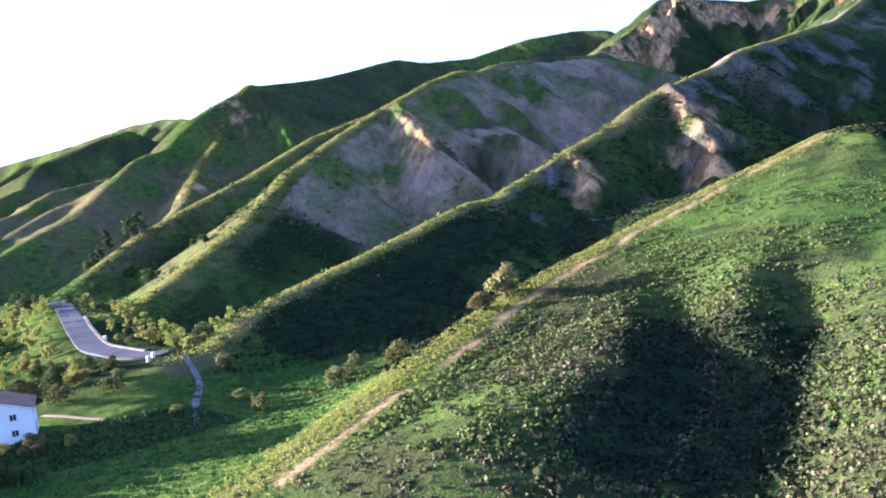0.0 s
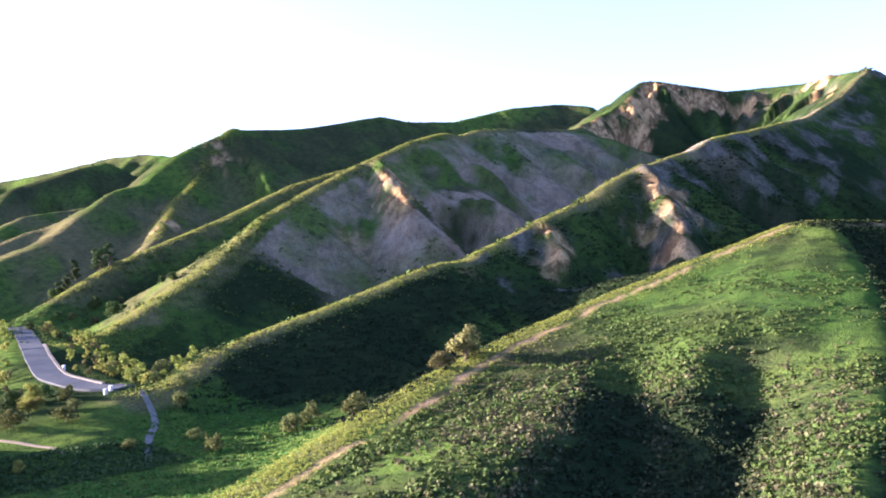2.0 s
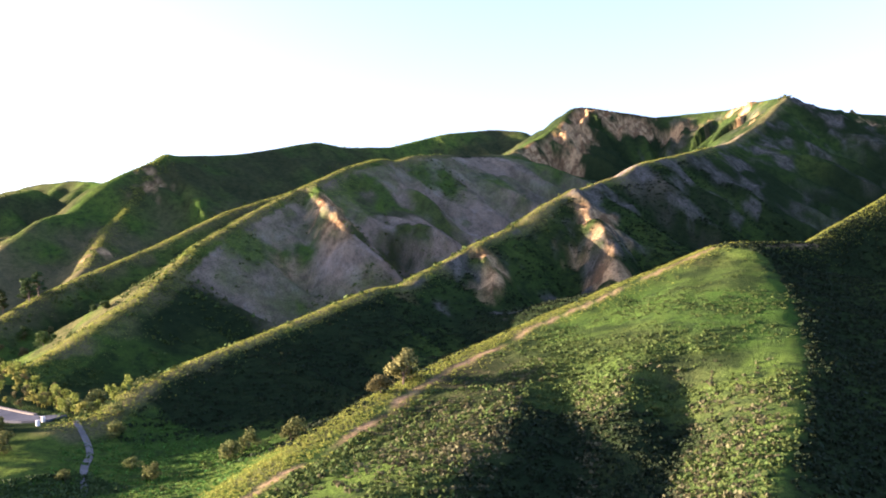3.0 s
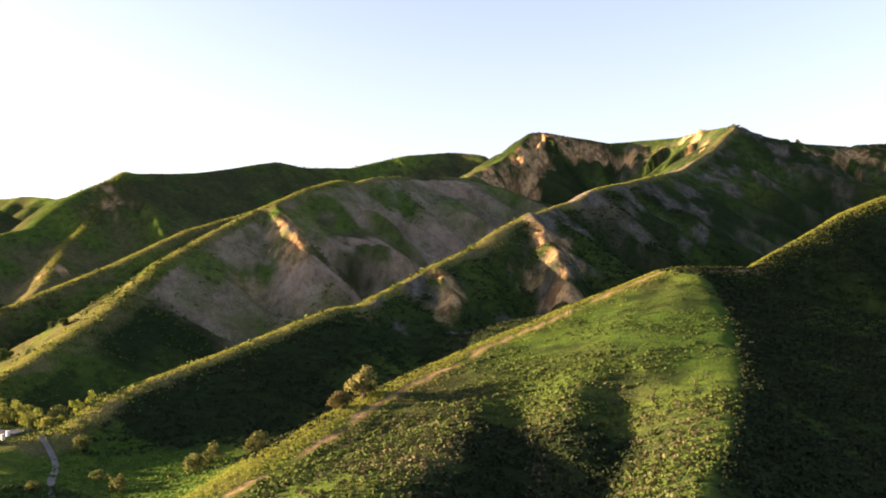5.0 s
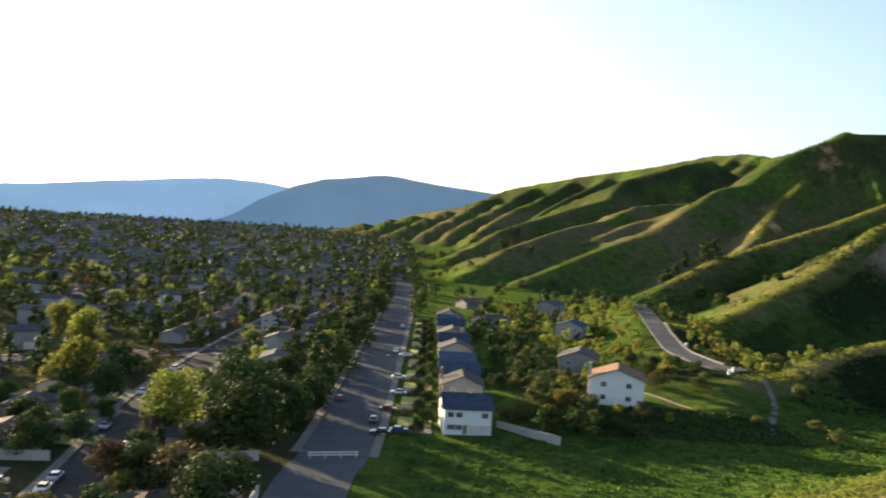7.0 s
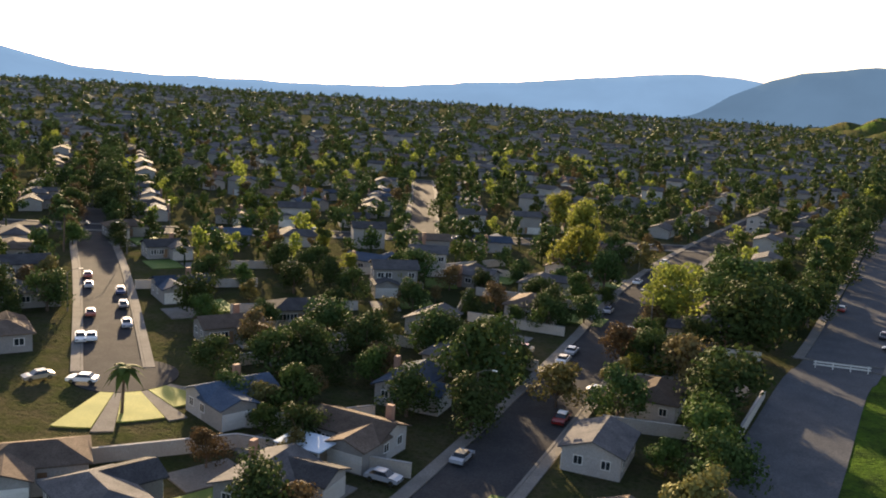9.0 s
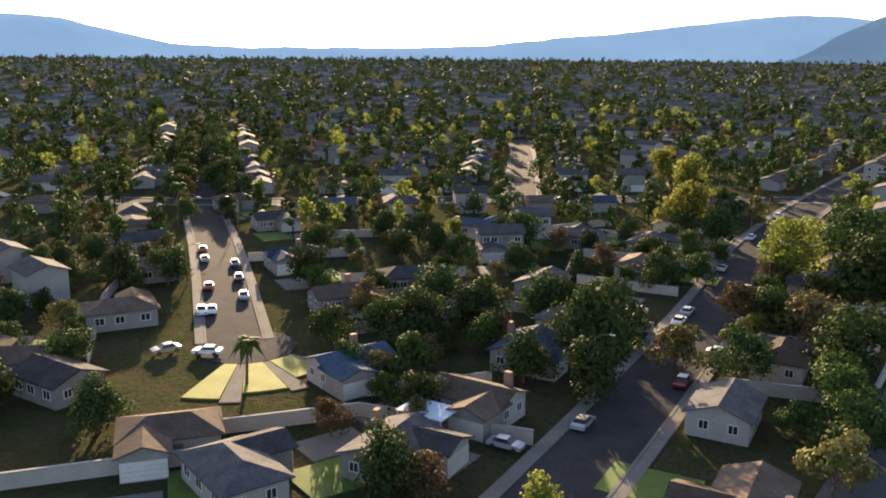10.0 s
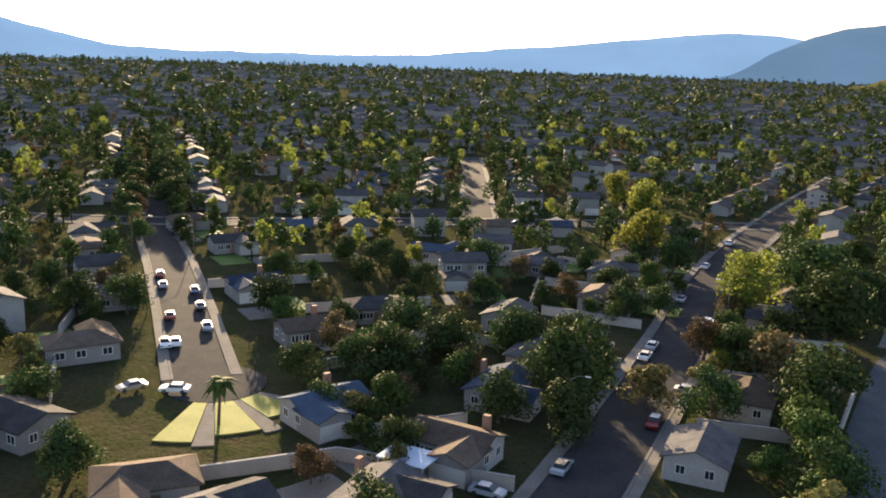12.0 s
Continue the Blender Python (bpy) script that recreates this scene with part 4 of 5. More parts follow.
def crown(rng, height, radius, base, lobes, count, leaf, squash=0.8):
    """Leaf clumps over the lobes of a crown."""
    c, nrm = [], []
    ctr = []
    for k in range(lobes):
        a, t = rng.uniform(0, 2 * math.pi), (k + 0.5) / lobes
        r = radius * 0.72 * math.sqrt(rng.uniform(0.05, 1)) * (1 - 0.55 * t)
        ctr.append((r * math.cos(a), r * math.sin(a), base + (height - base) * (0.12 + 0.66 * t) * rng.uniform(0.85, 1.1), radius * rng.uniform(0.34, 0.58) * (1 - 0.3 * t)))
    for x, y, z, r in ctr:
        m = count // lobes
        d = rng.normal(size=(m, 3))
        d /= np.linalg.norm(d, axis=1, keepdims=True)
        rr = r * rng.uniform(0.35, 1.2, (m, 1)) ** 0.6
        c.append(np.array([x, y, z]) + d * rr * np.array([1, 1, squash]))
        nrm.append(d)
    c, nrm = np.concatenate(c), np.concatenate(nrm)
    return quads(c, leaf * rng.uniform(0.6, 1.3, len(c)), rng, nrm, 0.4)


TREE_KINDS = {  # height, radius, crown base, lobes, clumps, clump size, leaf material, words, trunk radius
    "round": (9, 4.6, 1.65, 14, 1700, 0.34, M_GREEN, "round green broadleaf tree", 0.26),
    "dark": (10, 5.2, 1.5, 16, 1800, 0.37, M_DARK, "dense dark green shade tree", 0.32),
    "yellow": (10, 4.6, 1.5, 15, 1900, 0.33, M_YELLOW, "bright yellow-green spreading tree", 0.28),
    "olive": (6.5, 3.4, 1.05, 11, 1200, 0.29, M_OLIVE, "olive-coloured rounded garden tree", 0.2),
    "golden": (6.5, 3.3, 1.0, 11, 1200, 0.29, M_GOLD, "small golden-leaved rounded garden tree", 0.2),
    "rust": (8, 3.8, 1.5, 11, 1100, 0.3, M_RUST, "rusty brown half-bare tree", 0.22),
    "tall": (15, 2.6, 1.88, 14, 1400, 0.34, M_DARK, "tall narrow dark green tree", 0.3),
    "shrub": (3.2, 2.2, 0.22, 8, 520, 0.22, M_BUSH, "low grey-green bush on the hillside", 0.1),
}
for kind, k in list(TREE_KINDS.items()):   # finer leaves in thicker crowns
    TREE_KINDS[kind] = k[:4] + (int(k[4] * 1.6), k[5] * 0.78) + k[6:]
TREES, TREE_LOW = {}, {}


def make_tree(kind, variant, detail):
    h, r, base, lobes, count, leaf, mat, words, tr = TREE_KINDS[kind]
    rng = np.random.default_rng(sum(map(ord, kind)) + 31 * variant)
    t = new("tree" if kind != "shrub" else "bush")
    tagged(t, words, "tree" if kind != "shrub" else "bush", "trees of the valley" if kind != "shrub" else "bushes of the hills")
    bm = bmesh.new()
    top = base + (h - base) * 0.55
    tube(bm, (0, 0, -0.6), (0.1, 0.05, base), tr, tr * 0.75, 7)
    tube(bm, (0.1, 0.05, base), (0.0, 0.1, top), tr * 0.75, tr * 0.3, 6)
    for k in range(5):
        a = k * 2.4 + variant
        tube(bm, (0.08, 0.05, base + 0.15 * k), (r * 0.5 * math.cos(a), r * 0.5 * math.sin(a), base + (h - base) * (0.35 + 0.08 * k)), tr * 0.45, tr * 0.12, 5)
    part("trunk", bm, M_BARK, t)
    k = 1.0 if detail else 0.38
    v = crown(rng, h, r, base, lobes, int(count * k), leaf * (1 if detail else 1.55))
    part("crown", quad_mesh("crown", v, mat), None, t)
    return t


def tree(kind, x, y, size=1.0, detail=True, turn=None, z=None, wide=1.0):
    v = rnd.randrange(3 if detail else 2)
    store = TREES if detail else TREE_LOW
    z = ground_z(x, y) if z is None else z
    m = pose(x, y, z - 0.05, 0, 0, rnd.uniform(0, 360) if turn is None else turn) @ Matrix.Diagonal((size * wide * rnd.uniform(0.9, 1.3), size * wide * rnd.uniform(0.9, 1.3), size, 1))
    if (kind, v) not in store:
        ob = store[kind, v] = make_tree(kind, v, detail)
        ob.matrix_basis = m
        return ob
    src = store[kind, v]
    ob = copy_thing(src, Matrix())
    ob.matrix_basis = m
    return ob


for kind, x, y, size in (("yellow", -46.8, 126, 1.15), ("yellow", -68, 156, 1.3), ("yellow", -72, 191, 1.4), ("yellow", -84, 216, 1.3), ("dark", -66, 73, 1.15), ("dark", -35, 112, 1.3), ("round", -39.5, 64, 0.85), ("rust", -89.5, 113, 0.6), ("yellow", -109, 131, 0.5), ("dark", -64, 62, 0.7),
                         ("yellow", -94.5, 121, 0.55), ("round", -40, 71, 0.8), ("dark", -38, 57, 0.75), ("rust", -43, 89, 1.1), ("dark", -38, 79, 1.0), ("dark", -37, 138, 1.25), ("dark", -29, 129, 1.0),
                         ("tall", -30.5, 117.5, 0.62), ("yellow", -49.7, 90.4, 0.42), ("yellow", -46.9, 91.7, 0.42), ("dark", -24.5, 137, 0.95), ("rust", -37, 137, 0.9), ("dark", -84, 81, 0.75), ("olive", -57, 75, 1.0),
                         ("rust", -52, 96, 0.9), ("yellow", -123, 150, 0.6), ("dark", -61, 146, 0.9), ("rust", -99, 78, 0.8), ("dark", -88, 72, 0.8), ("olive", -91, 78, 0.8),
                         ("olive", -40, 49, 1.1), ("dark", -33, 148, 1.0), ("round", -28, 163, 1.0), ("yellow", -60, 33, 0.6), ("rust", -71, 34, 0.7), ("dark", -98, 66, 0.6)):
    tree(kind, x, y, size, z=0.0)
for kind, x, y, size in (("olive", -86, 57, 0.7), ("dark", -105, 34, 0.6), ("dark", -118, 33, 0.65), ("olive", -77, 46.5, 0.65), ("rust", -84, 42.5, 0.6),
                         ("dark", -72, 64, 0.65), ("dark", -120, 46, 0.55), ("rust", -83, 63, 0.6), ("dark", -90, 57, 0.5), ("olive", -133, 57, 0.7), ("dark", -92, 86, 0.75), ("rust", -79, 74, 0.7), ("dark", -75, 88, 0.7)):
    tree(kind, x, y, size, z=0.0)   # back gardens
for k in range(13):   # avenue of dark trees on the valley side of the long street
    s = 150 + 13.5 * k
    x = -18 + (s - 129) * 0.192 - 7.6 - 2 * (k % 2)
    tree(("dark", "tall", "round")[k % 3], x, s, 0.9 + 0.35 * ((k * 7) % 5) / 5, z=0.0)
short_run = np.cumsum([0] + [math.dist(p, q) for p, q in zip(STREET_C, STREET_C[1:])])
for k in range(40):   # street trees that close over the far part of the short street
    s, q = 80 + 5.6 * k, (-1) ** k
    x, y = (float(np.interp(s, short_run, [p[i] for p in STREET_C])) for i in (0, 1))
    tree(("dark", "round", "dark", "rust")[k % 4], x + q * (3.6 if k < 14 else 2.6), y + q * 2.8, 0.46 + 0.05 * ((k * 3) % 5) + 0.3 * (k > 6) + 0.1 * (k > 14), z=0.0)
for k, q in enumerate(ROW_SHRUBS):   # hedges between the front yards of the row
    tree(("round", "olive", "dark", "round")[k % 4], q.x, q.y, 0.24 + 0.05 * ((k * 5) % 4), z=0.0)
joined, orchard = {}, []
# orchard and garden trees between the row and the hills
for k in range(215):
    x, y = rnd.uniform(15, 62), rnd.uniform(128, 400)
    x += 0.18 * (y - 128)
    if any(math.hypot(x - hx, y - hy) < r for hx, hy, r in HOUSES) or (x > 44 and y < 172) or float(polyline(np.array([x]), np.array([y]), [(*p, 0) for p in BENCH_ROAD])[0][0]) < 9:
        continue
    kind, size = rnd.choice(["golden", "golden", "yellow", "olive", "golden", "round"]), rnd.uniform(0.35, 0.7)
    if y < 215 and len(orchard) < 70:
        orchard.append(tree(kind, x, y, size))
    else:
        joined.setdefault(kind, []).append((x, y, size))
for k in range(420):   # garden trees up to the hillside road and on the bank behind it
    y = rnd.uniform(168, 420)
    x = rnd.uniform(40, 112) + 0.1 * (y - 168)
    if any(math.hypot(x - hx, y - hy) < r for hx, hy, r in HOUSES) or not 0.2 < ground_z(x, y) < 9 or float(polyline(np.array([x]), np.array([y]), [(*p, 0) for p in BENCH_ROAD])[0][0]) < 6:
        continue
    joined.setdefault(rnd.choice(["golden", "yellow", "olive", "golden"]), []).append((x, y, rnd.uniform(0.3, 0.62)))
for k in range(120):   # hedges and garden trees behind the row
    y = rnd.uniform(122, 330)
    x = 0.187 * (y - 131) + rnd.uniform(9, 34)
    if any(math.hypot(x - hx, y - hy) < r + 0.5 for hx, hy, r in HOUSES) or (y < 131 and x < 12):
        continue
    kind, size = rnd.choice(["dark", "round", "dark", "olive"]), rnd.uniform(0.3, 0.6)
    if y < 170 and k % 2:
        tree(kind, x, y, size)
    else:
        joined.setdefault(kind, []).append((x, y, size))
for k in range(230):   # scattered along the long street and on the green flats
    y = rnd.uniform(330, 1100)
    x = 13.6 + 0.158 * (y - 294) + rnd.choice((-1, 1)) * rnd.uniform(7.5, 14) if k % 2 else 20 + 0.158 * (y - 294) + rnd.uniform(10, 110)
    joined.setdefault(rnd.choice(["dark", "round", "dark", "olive"]), []).append((x, y, rnd.uniform(0.5, 1.0)))
for k in range(26):
    x, y = rnd.uniform(12, 31), rnd.uniform(126, 141)
    tree("shrub", x, y, rnd.uniform(0.5, 1.2))
# single trees and bushes of the hills
tree("olive", 123.5, 107, 1.3, wide=1.1)
tree("olive", 117, 107.5, 0.7, wide=1.2)
tree("shrub", 128, 109, 1.2)
for x, y, s in ((89, 121, 1.35), (92, 124, 1.1), (97, 125, 1.3), (97, 111, 1.5), (92, 107, 1.0), (94, 186, 1.4), (104, 196, 1.2), (109, 201, 1.9), (112, 195, 1.6), (119, 197, 1.7), (101, 189, 1.2), (100, 205, 1.5),
                (73, 122, 1.2), (76, 133, 0.9), (62, 131, 0.8), (85, 153, 1.2), (90, 160, 1.0), (60, 151, 1.2), (66, 160, 1.0), (52, 155, 1.3), (70, 172, 1.2)):
    tree("shrub", x, y, s)
for k in range(9):   # dark bushes on the peak
    x, y = 617 + 1.9 * k, 178 + rnd.uniform(-4, 4)
    tree("shrub", x, y, rnd.uniform(0.5, 1.0), False)
for k in range(9):
    tree("tall", 180 + rnd.uniform(-14, 16), 402 + rnd.uniform(-12, 14), rnd.uniform(0.7, 1.1), False, wide=1.5)
for k in range(26):
    x, y = rnd.uniform(105, 190), rnd.uniform(300, 420)
    if float(heights([x], [y])[0]) < 22:
        tree(rnd.choice(["dark", "olive", "round"]), x, y, rnd.uniform(0.4, 0.8), False)
# the neighbourhood's other trees
hx, hy = np.array([h[0] for h in HOUSES]), np.array([h[1] for h in HOUSES])
spots = []
for k in range(9000):
    a, d = rnd.uniform(-0.35, 1.35), 60 + 480 * math.sqrt(rnd.random())
    x, y = -40 - d * math.sin(a), -25 + d * math.cos(a)
    if y < 22 or x > -22 + 0.19 * (y - 110) or np.min(np.hypot(hx - x, hy - y)) < 5.2 or float(street_gap([x], [y])[0]) < 0.8:
        continue
    if any(abs(x - px) < 4.4 and abs(y - py) < 4.4 for px, py in spots) or (-122 < x < -92 and 40 < y < 73) or (-9 < 0.772 * (x + 108) + 0.636 * (y - 62) < 8 and 0 < -0.636 * (x + 108) + 0.772 * (y - 62) < 75):
        continue
    spots.append((x, y))
spots.sort(key=lambda p: math.hypot(p[0] + 40, p[1] + 25))
for i, (x, y) in enumerate(spots):
    near = i < 125
    kind = rnd.choice(["dark", "round", "olive", "rust", "dark", "dark", "dark"] if near else ["dark", "dark", "round", "round", "olive", "dark", "tall", "rust", "yellow"])
    size = rnd.uniform(0.38, 0.78) if near else rnd.uniform(0.4, 0.88)
    if near:
        tree(kind, x, y, size, True, z=0.0)
    else:
        joined.setdefault(kind, []).append((x, y, size))
for kind, places in joined.items():
    h, r, base, lobes, count, leaf, mat, words, tr = TREE_KINDS[kind]
    rng = np.random.default_rng(len(places))
    v = []
    zs = heights([p[0] for p in places], [p[1] for p in places])
    for (x, y, s), z in zip(places, zs):
        cr = crown(rng, h, r, base, max(5, lobes // 2), 320, leaf * 2.05)
        stem = np.array([[-tr, 0, 0], [tr, 0, 0], [tr, 0, base + 1.5], [-tr, 0, base + 1.5], [0, -tr, 0], [0, tr, 0], [0, tr, base + 1.5], [0, -tr, base + 1.5]])
        v.append(np.concatenate([cr, stem]) * s + np.array([x, y, z]))
    tagged(new("town_trees", quad_mesh("town_trees", np.concatenate(v), mat)), "joined canopy of %ss farther in the town" % words, "trees", kind="stuff")


# palm by the turning circle
def palm(x, y, h):
    p = new("palm_tree")
    p.matrix_basis = pose(x, y, 0, 0, 0, 20)
    tagged(p, "fan palm with a thin trunk and drooping fronds", "tree")
    bm = bmesh.new()
    for k in range(6):
        tube(bm, (0.05 * k, 0, h * k / 6 - 0.2 * (k == 0)), (0.05 * (k + 1), 0, h * (k + 1) / 6), 0.2 - 0.012 * k, 0.19 - 0.012 * k, 8)
    part("trunk", bm, M_BARK, p)
    for k in range(16):
        a, up = k * 2.39996, 0.9 - 0.1 * k
        bm = bmesh.new()
        prev = None
        for j in range(7):
            t = j / 6
            r, z = 2.3 * t, h + 0.1 + up * 1.5 * t - 1.8 * t * t
            wdt = 0.42 * math.sin(math.pi * min(t + 0.12, 1)) + 0.02
            c = Vector((0.3 + r * math.cos(a), r * math.sin(a), z))
            n = Vector((-math.sin(a), math.cos(a), 0)) * wdt
            cur = [bm.verts.new(c + n - Vector((0, 0, 0.15 * wdt))), bm.verts.new(c), bm.verts.new(c - n - Vector((0, 0, 0.15 * wdt)))]
            if prev:
                bm.faces.new((prev[0], prev[1], cur[1], cur[0]))
                bm.faces.new((prev[1], prev[2], cur[2], cur[1]))
            prev = cur
        part("frond", bm, M_GREEN, p)


palm(-99.5, 50.5, 5.2)
palm(-165, 118, 9.0)
palm(-186, 170, 10.0)


# ---- scattered growth and the far town ----
def growth(name, xy, size, per, mat, label, category, flat=0.7, rng=None):
    """Low bushes, each a handful of leaf clumps, in one object."""
    z = heights(xy[:, 0], xy[:, 1])
    kept = masks(xy[:, 0], xy[:, 1], z)
    clear = (kept["rock"] < 0.25) & (kept["crag"] < 0.45) & (kept["bare"] < 0.7)
    xy, size, z = xy[clear], size[clear], z[clear]
    x, y = xy[:, 0], xy[:, 1]
    n = len(x)
    d = rng.normal(size=(n, per, 3))
    d[..., 2] = np.abs(d[..., 2])
    d /= np.linalg.norm(d, axis=2, keepdims=True)
    s = size.reshape(-1, 1, 1)
    c = np.stack([x, y, z], 1)[:, None, :] + d * s * rng.uniform(0.45, 1.0, (n, per, 1)) * np.array([1, 1, flat])
    v = quads(c.reshape(-1, 3), np.repeat(size * 0.4, per) * rng.uniform(0.6, 1.2, n * per), rng, d.reshape(-1, 3), 0.5)
    return tagged(new(name, quad_mesh(name, v, mat)), label, category, kind="stuff")


rng = np.random.default_rng(12)
pts = np.stack([rng.uniform(45, 330, 46000), rng.uniform(-10, 130, 46000)], 1)
dn, zn, sn, rn = polyline(pts[:, 0], pts[:, 1], NEAR)
hh = heights(pts[:, 0], pts[:, 1])
ds, zs, ss, rs = polyline(pts[:, 0], pts[:, 1], RIGHT_SPUR)
# shaded slopes and gullies get the near-black leaves, deepening their shade by colour
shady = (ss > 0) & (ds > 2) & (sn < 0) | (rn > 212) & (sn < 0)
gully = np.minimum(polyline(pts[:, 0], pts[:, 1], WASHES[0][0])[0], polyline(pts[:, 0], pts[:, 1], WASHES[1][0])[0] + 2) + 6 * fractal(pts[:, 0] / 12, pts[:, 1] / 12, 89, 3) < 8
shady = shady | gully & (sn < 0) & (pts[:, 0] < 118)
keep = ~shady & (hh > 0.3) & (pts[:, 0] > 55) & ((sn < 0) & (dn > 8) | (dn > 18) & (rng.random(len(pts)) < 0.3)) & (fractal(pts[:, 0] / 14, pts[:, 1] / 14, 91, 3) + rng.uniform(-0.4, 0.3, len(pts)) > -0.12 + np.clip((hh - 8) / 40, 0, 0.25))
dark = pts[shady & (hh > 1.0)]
growth("chaparral", dark, 0.5 + 0.8 * rng.random(len(dark)) ** 2, 8, M_SHADE_CHAPARRAL, "chaparral on the near hill's shaded side, leaves darkened as shade", "scrub", 0.5, rng=rng)
pts = pts[keep]
growth("scrub", pts, (0.35 + 0.85 * rng.random(len(pts)) ** 2) * np.clip(1.15 - hh[keep] / 45, 0.6, 1.1), 11, M_SCRUB, "low grey-green and brown sage scrub on the slope", "scrub", rng=rng)
pts = np.stack([rng.uniform(45, 260, 44000), rng.uniform(-15, 100, 44000)], 1)
dn, zn, sn, rn = polyline(pts[:, 0], pts[:, 1], NEAR)
hh = heights(pts[:, 0], pts[:, 1])
pts = pts[(hh > 0.5) & (sn < 0) & (rng.random(len(pts)) < np.clip((dn - 5) / 30, 0, 1) * np.clip(1.0 - hh / 18, 0.12, 0.75) * np.clip((150 - pts[:, 0]) / 45, 0, 1) * np.clip(0.75 + 1.3 * fractal(pts[:, 0] / 22, pts[:, 1] / 22, 93, 3), 0.1, 1))]
ds, zs, ss, rs = polyline(pts[:, 0], pts[:, 1], RIGHT_SPUR)
pts = pts[(np.minimum(polyline(pts[:, 0], pts[:, 1], WASHES[0][0])[0], polyline(pts[:, 0], pts[:, 1], WASHES[1][0])[0]) > 5) & (ss < 0)]
growth("scrub", pts, 0.35 + 0.65 * rng.random(len(pts)) ** 2, 11, M_SAGE, "dense brown and grey sage scrub low on the slope", "scrub", 0.8, rng=rng)
pts = np.stack([rng.uniform(80, 460, 30000), rng.uniform(150, 450, 30000)], 1)
hh = heights(pts[:, 0], pts[:, 1])
dm, zm, sm, rm = polyline(pts[:, 0], pts[:, 1], MIDDLE)
keep = (sm > 0) & (hh > 2) & (fractal(pts[:, 0] / 30, pts[:, 1] / 30, 95, 4) + rng.uniform(-0.3, 0.2, len(pts)) > 0.0)
pts = pts[keep]
growth("scrub", pts, 0.5 + 1.3 * rng.random(len(pts)) ** 2, 7, M_SCRUB, "dark chaparral bushes on the farther slopes", "scrub", rng=rng)
# bushes on the middle ridge's dark face; leaf colour carries its shade too
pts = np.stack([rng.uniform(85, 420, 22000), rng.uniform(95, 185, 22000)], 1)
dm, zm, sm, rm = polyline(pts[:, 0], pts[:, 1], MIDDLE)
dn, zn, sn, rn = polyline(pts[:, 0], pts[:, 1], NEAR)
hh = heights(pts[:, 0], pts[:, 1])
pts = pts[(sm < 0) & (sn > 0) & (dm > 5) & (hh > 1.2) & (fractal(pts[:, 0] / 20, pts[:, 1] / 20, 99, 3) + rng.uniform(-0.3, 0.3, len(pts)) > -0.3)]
growth("chaparral", pts, 0.5 + 0.7 * rng.random(len(pts)) ** 2, 8, M_SHADE_CHAPARRAL, "dense chaparral on the middle ridge, leaves darkened as shade", "scrub", 0.45, rng=rng)
pts = np.stack([rng.uniform(230, 800, 9000), rng.uniform(450, 1400, 9000)], 1)
hh = heights(pts[:, 0], pts[:, 1])
pts = pts[(hh > 6) & (fractal(pts[:, 0] / 60, pts[:, 1] / 60, 97, 4) + rng.uniform(-0.3, 0.2, len(pts)) > 0.05)]
growth("scrub", pts, 1.0 + 2.0 * rng.random(len(pts)) ** 2, 5, M_SCRUB, "dark chaparral dotting the distant hills", "scrub", rng=rng)
pts = np.stack([rng.uniform(-12, 100, 14000), rng.uniform(20, 165, 14000)], 1)
hh = heights(pts[:, 0], pts[:, 1])
pts = pts[(hh < 3.2) & ((polyline(pts[:, 0], pts[:, 1], NEAR)[2] > 0) | (pts[:, 0] < 62)) & (pts[:, 0] > -14 + 0.2 * (pts[:, 1] - 101)) & ((pts[:, 1] < 122) | (pts[:, 0] > 55))]
growth("field_plants", pts, 0.35 + 0.5 * rng.random(len(pts)) ** 2, 7, M_HERB, "knee-high green growth on the open field", "plants", 0.6, rng=rng)

# added dark growth standing in for the shadow band below the terrace
pts = np.stack([rng.uniform(26, 68, 1100), rng.uniform(-6, 7, 1100)], 1)
pts[:, 1] += 129.5 - 0.12 * (pts[:, 0] - 40)
growth("bushes", pts, 0.45 + 0.6 * rng.random(len(pts)) ** 2, 10, M_DARK, "dark bushes added as the shadow band below the terrace", "bushes", 0.9, rng=rng)

for crest, n, wide, ln, size in ((NEAR, 16000, 8, 330, 0.36), (MIDDLE, 11000, 7, 380, 0.34), (SCAR, 11000, 11, 330, 0.4), (BEHIND, 6000, 9, 280, 0.45), (GREEN_SPUR, 4000, 10, 190, 0.55)):   # tall grass on the crests
    run = np.cumsum([0] + [math.dist(p[:2], q[:2]) for p, q in zip(crest, crest[1:])])
    s = rng.uniform(0, min(ln, run[-1]), n)
    pts = np.stack([np.interp(s, run, [p[k] for p in crest]) for k in (0, 1)], 1) + rng.normal(size=(n, 2)) * wide * 0.5
    pts = pts[polyline(pts[:, 0], pts[:, 1], TRAIL)[0] > 0.9]
    growth("grass", pts, size * rng.uniform(0.6, 1.3, len(pts)), 6, M_GRASS, "tall sunlit grass along the ridge crest", "grass", 1.1, rng=rng)


